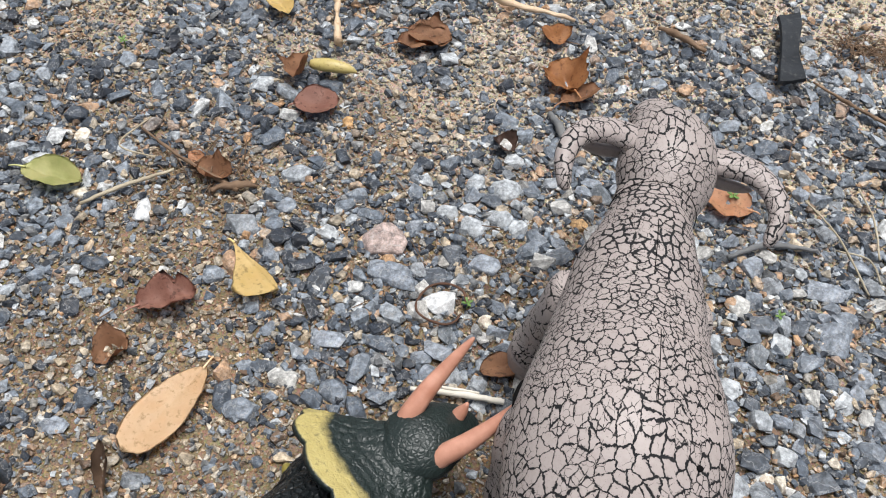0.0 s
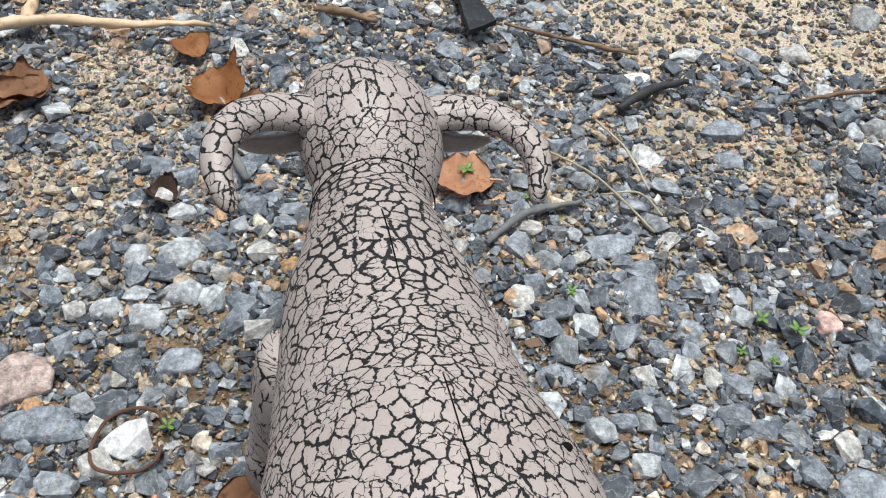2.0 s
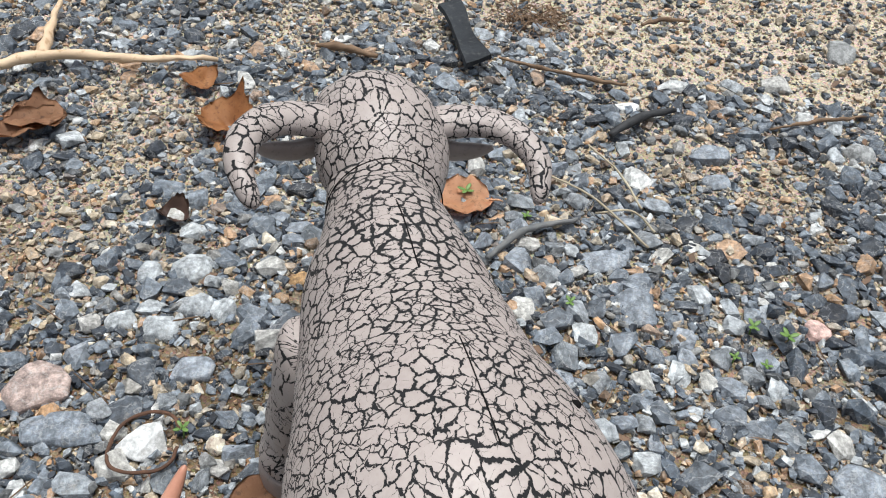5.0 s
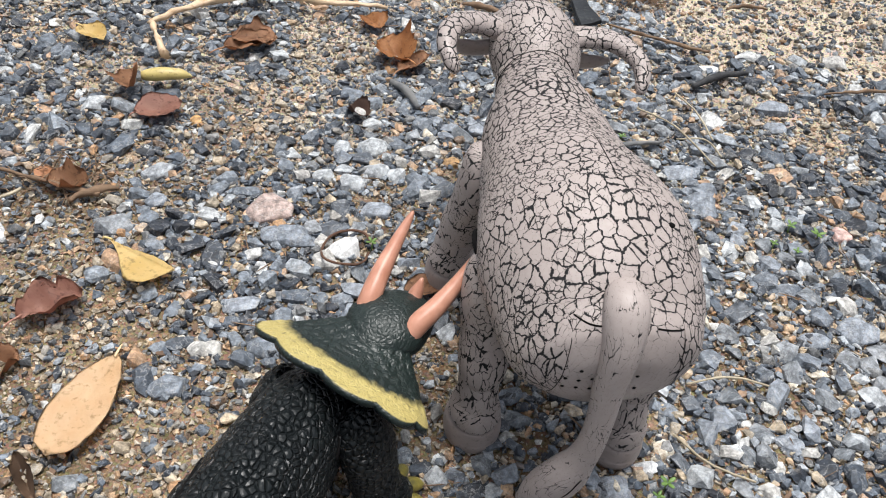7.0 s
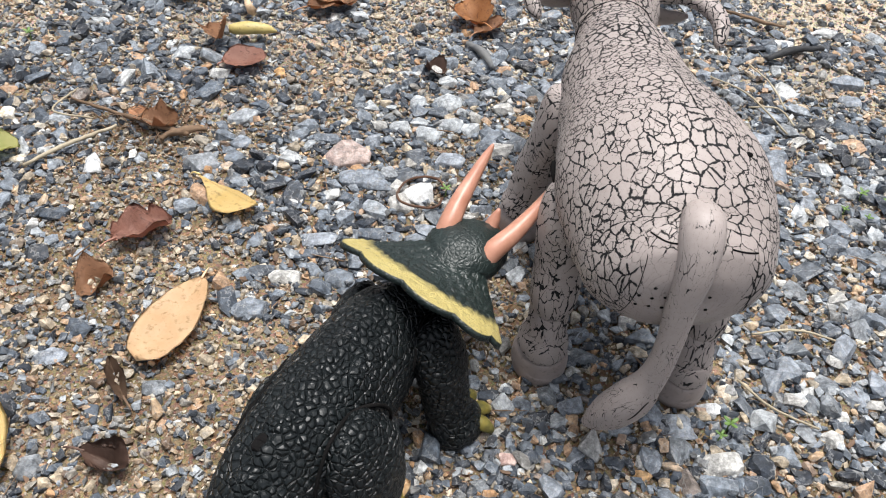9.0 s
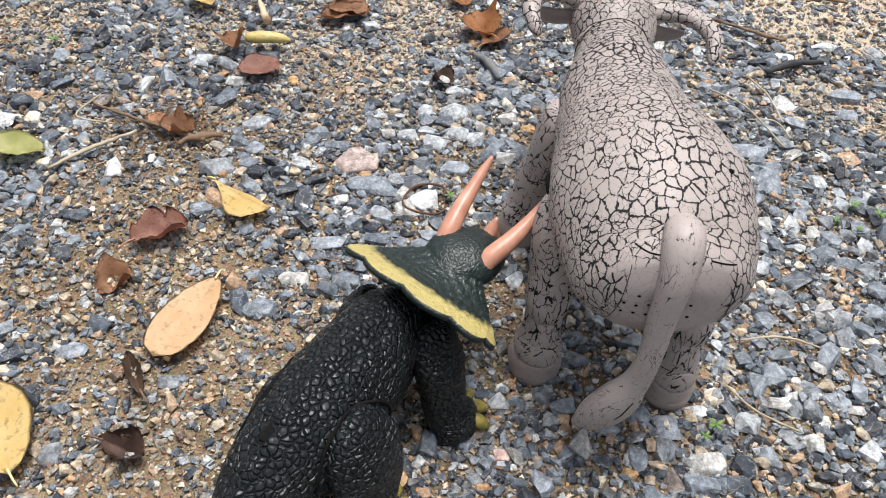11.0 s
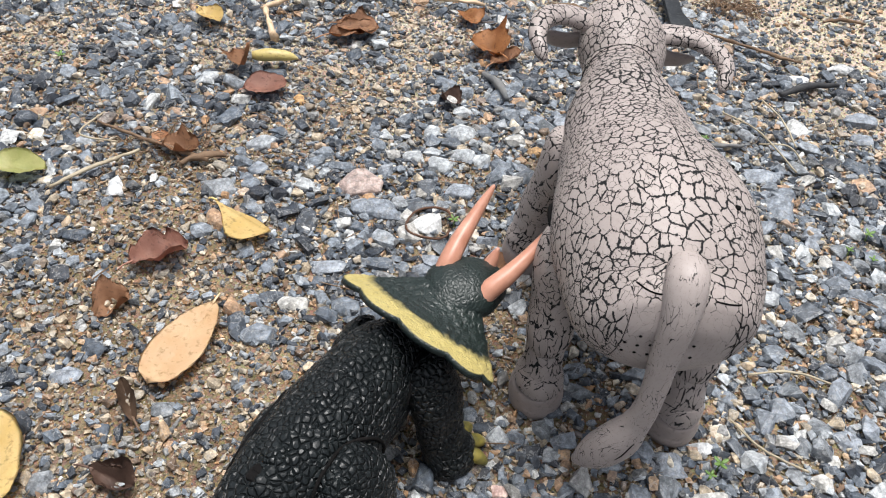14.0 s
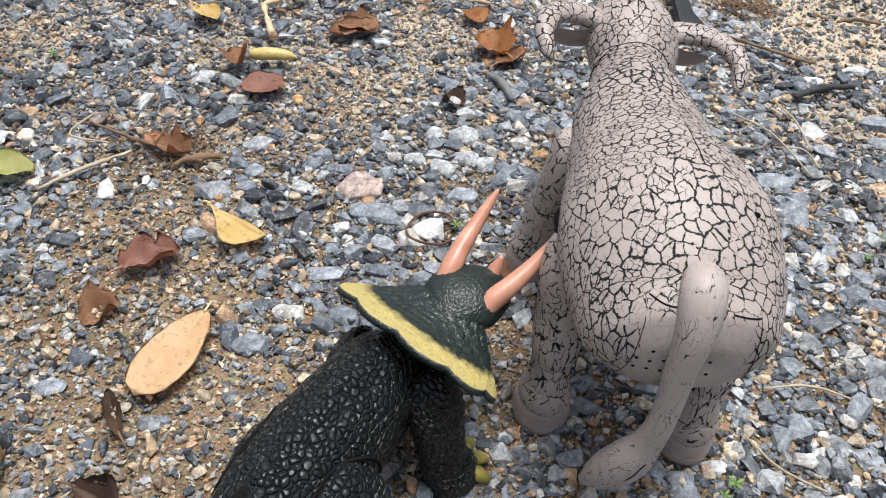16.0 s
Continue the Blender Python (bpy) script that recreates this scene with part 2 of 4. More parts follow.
STONES = {
    "light": ("pale blue-grey crushed stone lying on gravel", mat_stone("pale_grey_stone", [(0, (0.25, 0.27, 0.29)), (1, (0.40, 0.42, 0.43))], by="one")),
    "pink": ("flat pinkish stone with a rusty corner", mat_stone("pinkish_stone", [(0, (0.34, 0.26, 0.23)), (1, (0.36, 0.27, 0.24))], by="one")),
    "slab": ("flat slate-grey crushed stone lying on gravel", mat_stone("slate_grey_stone", [(0, (0.115, 0.135, 0.16)), (1, (0.24, 0.265, 0.30))], by="one")),
    "white": ("chalky white stone lying among grey gravel", mat_stone("white_stone", [(0, (0.52, 0.53, 0.54)), (1, (0.66, 0.66, 0.65))], by="one", veins=0.1)),
    "cream": ("small cream-coloured pebble lying on sand", mat_stone("cream_pebble", [(0, (0.56, 0.50, 0.40)), (1, (0.66, 0.60, 0.50))], by="one", veins=0.1)),
    "grey": ("rough mid-grey crushed stone lying on sand", mat_stone("mid_grey_stone", [(0, (0.12, 0.135, 0.15)), (1, (0.22, 0.235, 0.25))], by="one")),
    "pale": ("mottled whitish stone half sunk in gravel", mat_stone("mottled_stone", [(0, (0.36, 0.35, 0.33)), (1, (0.47, 0.46, 0.43))], by="one")),
    "dark": ("dark blue-grey crushed stone lying on gravel", mat_stone("dark_grey_stone", [(0, (0.06, 0.07, 0.085)), (1, (0.11, 0.125, 0.145))], by="one")),
    "tan": ("rounded orange-tan pebble lying in grey gravel", mat_stone("tan_pebble", [(0, (0.40, 0.23, 0.09)), (1, (0.48, 0.31, 0.16))], by="one", veins=0.0)),
    "rose": ("small rose-pink stone chip lying on gravel", mat_stone("rose_chip", [(0, (0.50, 0.33, 0.29)), (1, (0.56, 0.40, 0.35))], by="one", veins=0.1)),
    "rock": ("large grey rock half sunk in sand", mat_stone("grey_rock", [(0, (0.20, 0.205, 0.205)), (1, (0.30, 0.305, 0.30))], by="one")),
}
LEAF_YELLOW = mat_mottled("yellow_leaf", (0.70, 0.50, 0.17), (0.80, 0.62, 0.30), 40, 0.5, 500, 0.0004, (0.36, 0.22, 0.07))
LEAF_BUFF = mat_mottled("buff_leaf", (0.70, 0.465, 0.25), (0.80, 0.60, 0.38), 45, 0.5, 500, 0.0004, (0.42, 0.23, 0.09))
LEAF_ORANGE = mat_mottled("orange_leaf", (0.34, 0.135, 0.045), (0.50, 0.235, 0.09), 60, 0.6, 400, 0.0006, (0.16, 0.06, 0.025))
LEAF_SALMON = mat_mottled("salmon_leaf", (0.55, 0.26, 0.13), (0.66, 0.38, 0.22), 60, 0.6, 400, 0.0005, (0.30, 0.14, 0.07))
LEAF_RED = mat_mottled("red_brown_leaf", (0.27, 0.115, 0.08), (0.42, 0.215, 0.155), 50, 0.6, 400, 0.0006, (0.10, 0.04, 0.03))
LEAF_DARK = mat_mottled("dark_brown_leaf", (0.07, 0.04, 0.03), (0.15, 0.085, 0.06), 50, 0.6, 400, 0.0006)
LEAF_BROWN = mat_mottled("brown_leaf", (0.26, 0.125, 0.065), (0.40, 0.21, 0.11), 50, 0.7, 400, 0.0006, (0.09, 0.045, 0.025))
LEAF_CRUMB = mat_mottled("leaf_crumb", (0.075, 0.045, 0.028), (0.19, 0.115, 0.07), 25, 0.75, 400, 0.0006)
LEAF_GREEN = mat_mottled("green_yellow_leaf", (0.42, 0.44, 0.15), (0.62, 0.58, 0.27), 40, 0.5, 400, 0.0004)
POD = mat_mottled("olive_yellow_pod", (0.42, 0.33, 0.10), (0.52, 0.42, 0.17), 70, 0.45, 300, 0.0004, (0.20, 0.14, 0.05))
BARK = mat_mottled("brown_twig", (0.10, 0.06, 0.035), (0.23, 0.145, 0.085), 60, 0.8, 600, 0.0006)
GREYWOOD = mat_mottled("weathered_grey_twig", (0.10, 0.105, 0.11), (0.21, 0.205, 0.195), 60, 0.8, 600, 0.0006)
CHAR = mat_mottled("charred_twig", (0.012, 0.012, 0.014), (0.035, 0.036, 0.038), 60, 0.7, 600, 0.0006)
PEELED = mat_mottled("peeled_wood", (0.50, 0.35, 0.22), (0.66, 0.50, 0.34), 30, 0.65, 250, 0.0006, (0.36, 0.21, 0.10))
SPLIT = mat_mottled("white_split_wood", (0.58, 0.53, 0.44), (0.72, 0.68, 0.60), 60, 0.65, 500, 0.0005)
STRAW = mat_mottled("dry_straw", (0.28, 0.23, 0.155), (0.46, 0.40, 0.29), 60, 0.75)
RUST = mat_mottled("rusted_wire", (0.05, 0.026, 0.016), (0.13, 0.06, 0.033), 120, 0.85, 700, 0.0005)
RUBBER = mat_mottled("dusty_black_rubber", (0.012, 0.014, 0.017), (0.030, 0.034, 0.039), 35, 0.75, 300, 0.0006, (0.06, 0.06, 0.06), 0.25)
SPROUT = mat_mottled("green_sprout", (0.07, 0.15, 0.025), (0.16, 0.26, 0.06), 90, 0.5)


# ---- mesh helpers ----
def mesh_of(name, bm, material, smooth=True):
    me = bpy.data.meshes.new(name)
    bm.to_mesh(me)
    bm.free()
    me.materials.append(material)
    if smooth:
        me.shade_smooth()
    return me


def thing(name, label, category, m=None, group=""):
    ob = new(name)
    ob.empty_display_size = 0.02
    if m is not None:
        ob.matrix_world = m
    return tagged(ob, label, category, group)


def part(name, bm, material, parent, label="", smooth=True):
    ob = new(name, mesh_of(name, bm, material, smooth))
    ob.parent = parent
    return tagged(ob, label)


def spline(keys, steps):
    """Catmull-Rom through rows of numbers."""
    k = np.array(keys, float)
    k = np.vstack([2 * k[0] - k[1], k, 2 * k[-1] - k[-2]])
    out = []
    for i in range(1, len(k) - 2):
        for s in range(steps):
            t = s / steps
            out.append(0.5 * (2 * k[i] + (k[i + 1] - k[i - 1]) * t + (2 * k[i - 1] - 5 * k[i] + 4 * k[i + 1] - k[i + 2]) * t ** 2
                              + (3 * k[i] - k[i - 1] - 3 * k[i + 1] + k[i + 2]) * t ** 3))
    out.append(k[-2])
    return np.array(out)


def loft(keys, segs=20, steps=4, side=(1, 0, 0), bm=None, rough=0.0, freq=60, square=2.0):
    """A closed tube through rows x, y, z, half width (along side), half height."""
    bm = bm or bmesh.new()
    rows = spline(keys, steps)
    rings, last, along, marks = [], None, 0.0, []
    uv = bm.loops.layers.uv.verify()
    for i, r in enumerate(rows):
        if i:
            along += float(np.linalg.norm(np.append(r[:3] - rows[i - 1][:3], 0.5 * (r[3] + r[4] - rows[i - 1][3] - rows[i - 1][4]))))
        marks.append((along, math.pi * (r[3] + r[4])))
        d = Vector(rows[min(i + 1, len(rows) - 1)][:3] - rows[max(i - 1, 0)][:3]).normalized()
        s = Vector(side if last is None else last)
        s = (s - d * s.dot(d)).normalized()
        last, u = s, d.cross(s) * -1
        ring = []
        for j in range(segs):
            a = 2 * math.pi * j / segs - 0.5 * math.pi
            ca, sa = math.cos(a), math.sin(a)
            ca, sa = math.copysign(abs(ca) ** (2 / square), ca), math.copysign(abs(sa) ** (2 / square), sa)
            p = Vector(r[:3]) + s * ca * max(r[3], 1e-4) + u * sa * max(r[4], 1e-4)
            if rough:
                p += noise.noise_vector(p * freq) * rough
            ring.append(bm.verts.new(p))
        rings.append(ring)
    for (a, (va, wa)), (b, (vb, wb)) in zip(zip(rings, marks), zip(rings[1:], marks[1:])):
        for j in range(segs):
            f = bm.faces.new((a[j], a[(j + 1) % segs], b[(j + 1) % segs], b[j]))
            u0, u1 = j / segs - 0.5, (j + 1) / segs - 0.5
            for l, q in zip(f.loops, ((u0 * wa, va), (u1 * wa, va), (u1 * wb, vb), (u0 * wb, vb))):
                l[uv].uv = q
    bm.faces.new(rings[0])
    bm.faces.new(rings[-1])
    bmesh.ops.recalc_face_normals(bm, faces=bm.faces[:])
    return bm


def tube(points, radii, segs=8, steps=4, rough=0.0, freq=60, bm=None):
    if not hasattr(radii, "__len__"):
        radii = [radii] * len(points)
    d = Vector(points[-1]) - Vector(points[0])
    side = (1, 0, 0) if abs(d.x) < 0.7 * d.length else (0, 1, 0)
    return loft([(*p, r, r) for p, r in zip(points, radii)], segs, steps, side, bm, rough, freq)


def ball(center, radii, rough=0.0, freq=60, level=3, bm=None):
    bm = bm or bmesh.new()
    made = bmesh.ops.create_icosphere(bm, subdivisions=level, radius=1)["verts"]
    for v in made:
        v.co = Vector(center) + Vector(v.co[k] * radii[k] for k in range(3))
        if rough:
            v.co += noise.noise_vector(v.co * freq) * rough
    return bm


def hull(rng, n=14, flat=0.6):
    """Corners and triangles of one broken stone, about 1 across."""
    bm = bmesh.new()
    turn = Euler(rng.uniform(0, 6.28, 3)).to_matrix() if rng.random() < 0.4 else Euler((0, 0, 0)).to_matrix()
    for k in range(n):
        if k < 8 and n < 12:
            p = Vector(((k & 1) - 0.5, ((k >> 1) & 1) - 0.5, (k >> 2) - 0.5))
            p = turn @ Vector(c * rng.uniform(0.35, 1.1) for c in p)
        else:
            p = Vector(rng.normal(size=3)).normalized()
            p = Vector(math.copysign(abs(c) ** 0.8, c) for c in p) * rng.uniform(0.44, 0.58)
        bm.verts.new((p.x, p.y, p.z * flat))
    out = bmesh.ops.convex_hull(bm, input=bm.verts)
    bmesh.ops.delete(bm, geom=[v for v in bm.verts if not v.link_faces], context="VERTS")
    bm.verts.index_update()
    co = np.array([v.co[:] for v in bm.verts])
    tri = np.array([[v.index for v in f.verts] for f in bm.faces])
    bm.free()
    return co, tri


# ---- ground ----
def height(x, y):
    """The lie of the sand: slow swells and small hollows."""
    return -0.004 + 0.0045 * noise.noise((x * 6, y * 6, 0.3)) + 0.002 * noise.noise((x * 22, y * 22, 4.1))


SANDY = [(0.02, 0.62, 0.06), (0.02, 0.245, 0.06), (-0.19, 0.20, 0.10), (-0.16, 0.36, 0.05), (-0.07, 0.27, 0.05), (-0.22, 0.45, 0.05), (0.62, 0.78, 0.13), (0.48, 0.86, 0.08), (0.76, 0.74, 0.11), (0.57, 0.67, 0.07), (0.66, 0.60, 0.05), (0.50, 0.49, 0.045), (0.75, 0.56, 0.06), (0.40, 0.77, 0.05), (0.88, 0.66, 0.14), (-0.30, 0.36, 0.07), (-0.02, 0.56, 0.05),
         (0.27, 0.80, 0.06), (-0.27, 0.62, 0.07), (0.10, 0.75, 0.05), (-0.17, 0.51, 0.06), (-0.08, 0.50, 0.04), (-0.05, 0.68, 0.05), (-0.15, 0.70, 0.06), (0.10, 0.72, 0.05), (0.80, 0.60, 0.09), (0.66, 0.68, 0.10), (0.55, 0.43, 0.05), (0.05, 0.235, 0.04), (-0.33, 0.75, 0.08), (-0.20, 0.84, 0.07), (0.22, 0.90, 0.08), (0.0, 0.90, 0.06)]


def bare(x, y):
    """0 where the gravel lies thick, towards 1 where the sand shows."""
    b = 0.5 * noise.noise((x * 7, y * 7, 9.0)) + 0.35 * noise.noise((x * 19, y * 19, 2.0)) + 0.0
    for sx, sy, sr in SANDY:
        b += (0.9 if sx > 0.46 else 1.2 if sy < 0.26 else 0.72 if sy > 0.5 else 0.56) * math.exp(-((x - sx) ** 2 + (y - sy) ** 2) / (sr * sr))
    b = min(max((b - 0.08) / 0.70, 0.0), 1.0)
    return b * b * (3 - 2 * b)


def ground_sheet():
    bm = bmesh.new()
    near = [i * 0.0125 for i in range(-64, 97)]
    xs = [-80, -20, -5, -2, -1.2] + [x + 0.1 for x in near] + [2, 3, 6, 20, 80]
    ys = [-80, -20, -5, -2, -1.2] + [y + 0.3 for y in near] + [2.2, 3, 6, 20, 80]
    grid = [[bm.verts.new((x, y, height(x, y))) for x in xs] for y in ys]
    for a, b in zip(grid, grid[1:]):
        for i in range(len(xs) - 1):
            bm.faces.new((a[i], a[i + 1], b[i + 1], b[i]))
    ob = new("ground", mesh_of("ground", bm, SAND))
    return tagged(ob, "damp tan sand with fine grit showing between gravel", "ground", kind="structure")


ground = ground_sheet()
rng = np.random.default_rng(11)
SHAPES = [hull(rng, int(rng.integers(13, 24)), rng.uniform(0.45, 0.8)) for _ in range(80)]
SHARP = [hull(rng, int(rng.integers(8, 10)), rng.uniform(0.5, 0.85)) for _ in range(50)]
TINY = [hull(rng, 7, rng.uniform(0.7, 1.0)) for _ in range(40)]
ROUND = [hull(rng, 20, rng.uniform(0.6, 0.85)) for _ in range(20)]


def scatter(count, low, high, power, x0, x1, y0, y1, thin, spread, taken=(), fill=0.8, inner=0.0, outer=0.92, sandy=False):
    """Spots for stones, largest first, none overlapping much: x, y, size; sandy: only where the sand shows."""
    sizes = np.sort(low * (1 + (high / low - 1) * rng.random(count) ** power))[::-1]
    cell, grid, out = high, {}, []

    def free(x, y, s):
        i, j = int(x // cell), int(y // cell)
        for a in (i - 1, i, i + 1):
            for b in (j - 1, j, j + 1):
                for px, py, ps in grid.get((a, b), ()):
                    if (px - x) ** 2 + (py - y) ** 2 < (fill * 0.5 * (ps + s)) ** 2:
                        return False
        return True

    for x, y, s in taken:
        grid.setdefault((int(x // cell), int(y // cell)), []).append((x, y, s))
    for s in sizes:
        for _ in range(spread):
            x, y = rng.uniform(x0, x1), rng.uniform(y0, y1)
            away = math.hypot(x - 0.25, y - 0.5)
            if away > outer + 0.2 * outer * noise.noise((x * 3, y * 3, 7.0)) or away < inner * rng.uniform(0.95, 1.25):
                continue
            open_sand = bare(x, y)
            if sandy and rng.random() > open_sand * (0.10 if x > 0.42 and y > 0.5 else 1.3):
                continue
            if rng.random() < thin * open_sand * (1.25 if s > 0.011 else 1.3 if s < 0.0055 and x > 0.42 and y > 0.5 else 0.9) or not free(x, y, s):
                continue
            grid.setdefault((int(x // cell), int(y // cell)), []).append((x, y, s))
            out.append((x, y, s))
            break
    return out


def joined_stones(name, spots, material, sink, label, category, shapes, form=(1, 1, 1)):
    verts, faces, base = [], [], 0
    for x, y, s in spots:
        co, tri = shapes[int(rng.integers(len(shapes)))]
        m = np.array((Euler((rng.normal() * 0.25, rng.normal() * 0.25, rng.uniform(0, 6.28)))).to_matrix())
        p = (co * np.array((s * rng.uniform(0.95, 1.4), s * rng.uniform(0.65, 1.0), s * rng.uniform(0.65, 1.1))) * form) @ m.T
        p += (x, y, height(x, y) + s * sink)
        verts.append(p)
        faces.append(tri + base)
        base += len(p)
    me = bpy.data.meshes.new(name)
    v, f = np.vstack(verts), np.vstack(faces)
    me.vertices.add(len(v))
    me.vertices.foreach_set("co", v.astype(np.float32).ravel())
    me.loops.add(f.size)
    me.loops.foreach_set("vertex_index", f.astype(np.int32).ravel())
    me.polygons.add(len(f))
    me.polygons.foreach_set("loop_start", np.arange(0, f.size, 3, dtype=np.int32))
    me.polygons.foreach_set("loop_total", np.full(len(f), 3, dtype=np.int32))
    me.update(calc_edges=True)
    me.validate()
    me.shade_flat()
    me.materials.append(material)
    return tagged(new(name, me), label, category, kind="stuff")


# single stones that stand out: x, y, length, width, turn
def lone_stone(kind, rows):
    label, material = STONES[kind]
    for x, y, l, w, turn in rows:
        bm = bmesh.new()
        local = np.random.default_rng(int(abs(x * 7919 + y * 104729) * 1000) % 99991)
        for k in range(22):
            if k < 4:
                p = Vector(((k & 1) - 0.5, ((k >> 1) & 1) - 0.5, (k >> 2) - 0.5))
                p = Vector((p.x * local.uniform(0.45, 1.05), p.y * local.uniform(0.45, 1.05), p.z * local.uniform(0.6, 1.1)))
            else:
                p = Vector(local.normal(size=3)).normalized() * local.uniform(0.46, 0.54)
            bm.verts.new((p.x * l, p.y * w, p.z * min(l, w) * (0.34 if kind in ("slab", "pink") else 0.5)))
        bmesh.ops.convex_hull(bm, input=bm.verts)
        bmesh.ops.delete(bm, geom=[v for v in bm.verts if not v.link_faces], context="VERTS")
        bmesh.ops.dissolve_limit(bm, angle_limit=0.16, verts=bm.verts, edges=bm.edges)
        bmesh.ops.bevel(bm, geom=bm.edges[:], offset=min(l, w) * 0.035, segments=1, affect="EDGES", clamp_overlap=True)
        bmesh.ops.triangulate(bm, faces=bm.faces[:])
        name = "pebble" if kind in ("cream", "tan", "rose") else "rock" if kind == "rock" else "stone"
        ob = new(name, mesh_of(name, bm, material, False))
        ob.matrix_world = pose(x, y, height(x, y) + min(l, w) * 0.14, 3, -4, turn)
        tagged(ob, label, "rock" if kind == "rock" else name, "stones standing out of the gravel")
        OUT.append((x, y, 0.5 * (l + w)))


OUT = []
lone_stone("light", [(-0.104, 0.532, 0.032, 0.023, -13), (0.058, 0.475, 0.025, 0.023, -14), (0.091, 0.519, 0.032, 0.028, -14), (0.084, 0.485, 0.029, 0.023, -14), (0.063, 0.528, 0.018, 0.028, -13), (0.037, 0.491, 0.023, 0.02, -13)])
lone_stone("pink", [(-0.02, 0.457, 0.048, 0.038, -15)])
lone_stone("slab", [(-0.012, 0.42, 0.054, 0.028, -14), (0.36, 0.368, 0.037, 0.034, -14), (-0.062, 0.355, 0.034, 0.021, -15), (0.401, 0.196, 0.038, 0.029, -15), (0.361, 0.198, 0.028, 0.02, -15), (-0.111, 0.495, 0.021, 0.021, -14), (0.068, 0.433, 0.032, 0.024, -13), (0.526, 0.486, 0.039, 0.029, -12), (0.365, 0.416, 0.045, 0.024, -13), (0.144, 0.128, 0.029, 0.021, -14), (0.017, 0.191, 0.015, 0.015, -11), (-0.261, 0.275, 0.026, 0.016, -11), (-0.054, 0.307, 0.025, 0.021, -11), (0.284, 0.123, 0.025, 0.019, -12), (-0.124, 0.29, 0.029, 0.022, -12), (0.213, 0.174, 0.018, 0.015, -13), (0.184, 0.172, 0.021, 0.013, -11), (0.51, 0.458, 0.028, 0.02, -23)])
lone_stone("slab", [(0.276, 0.335, 0.024, 0.018, -24), (0.382, 0.415, 0.028, 0.017, -23)])
lone_stone("white", [(0.029, 0.395, 0.032, 0.031, -16), (0.174, 0.137, 0.02, 0.014, -11), (-0.237, 0.482, 0.018, 0.027, -9), (0.5, 0.576, 0.03, 0.015, -21)])
lone_stone("cream", [(0.068, 0.376, 0.016, 0.014, -14), (0.194, 0.147, 0.016, 0.019, -11), (0.275, 0.243, 0.014, 0.013, -12), (-0.296, 0.5, 0.016, 0.017, -7), (-0.312, 0.57, 0.017, 0.022, -7)])
lone_stone("grey", [(-0.148, 0.472, 0.035, 0.026, -13), (0.001, 0.115, 0.014, 0.011, -12), (-0.268, 0.189, 0.02, 0.02, -15), (-0.192, 0.234, 0.02, 0.017, -11), (0.046, 0.141, 0.015, 0.012, -11), (-0.134, 0.183, 0.017, 0.014, -13)])
lone_stone("pale", [(-0.094, 0.321, 0.025, 0.021, -16), (0.664, 0.556, 0.029, 0.028, -12), (0.162, 0.095, 0.031, 0.021, -11), (0.247, 0.095, 0.019, 0.016, -12), (0.286, 0.398, 0.023, 0.022, -23)])
lone_stone("dark", [(0.04, 0.444, 0.022, 0.023, -24)])
lone_stone("tan", [(0.155, 0.481, 0.02, 0.015, -15), (-0.062, 0.603, 0.013, 0.017, -13), (0.105, 0.099, 0.016, 0.01, -15)])
lone_stone("rose", [(0.024, 0.129, 0.013, 0.012, -13), (0.471, 0.301, 0.022, 0.02, -24)])
lone_stone("rock", [(0.769, 0.576, 0.036, 0.036, -21), (0.658, 0.442, 0.031, 0.027, -21)])

# gravel and grit
spots = scatter(21000, 0.0058, 0.0225, 3.1, -0.68, 1.18, -0.43, 1.43, 0.85, 6, OUT, 0.74)
near = [s for s in spots if 0.0 < s[0] < 0.42 and 0.10 < s[1] < 0.55 and s[2] > 0.0115]
spots = [s for s in spots if s not in set(near[:290])]
joined_stones("gravel", spots, GRAVEL, 0.13, "crushed blue-grey gravel lying loose on the sand", "gravel", SHAPES)
chip_spots = scatter(40000, 0.0040, 0.0088, 1.7, -0.60, 1.05, -0.2, 1.18, 0.95, 2, [], 0.62)
joined_stones("stone_chips", chip_spots, GRAVEL, 0.30, "small sharp grey stone chips among the gravel", "gravel", SHARP)
grit_spots = scatter(95000, 0.0016, 0.0052, 2.6, -0.48, 0.95, 0.0, 1.0, 0.45, 2, [], 0.55)
coarse_spots = scatter(15000, 0.0022, 0.0062, 2.6, -0.48, 0.95, 0.0, 1.0, 0.0, 4, [], 0.8, sandy=True)
joined_stones("coarse_grit", coarse_spots, GRIT, 0.30, "coarse tan, orange and brown grit on bare sand", "grit", TINY)
far_spots = scatter(9000, 0.012, 0.030, 2.4, -1.75, 2.25, -1.5, 2.5, 0.5, 2, [], 0.8, inner=0.85, outer=1.9)
joined_stones("outlying_gravel", far_spots, GRAVEL, 0.13, "crushed blue-grey gravel thinning out over the sand", "gravel", SHARP)
joined_stones("grit", grit_spots, GRIT, 0.35, "fine tan, orange and grey grit between the stones", "grit", TINY)
pebble_spots = scatter(6500, 0.0038, 0.0120, 2.2, -0.55, 1.02, -0.12, 1.12, 0.4, 3, [], 0.9)
joined_stones("small_pebbles", pebble_spots, GRIT, 0.34, "rounded tan, orange and white pebbles among grey gravel", "pebbles", ROUND)

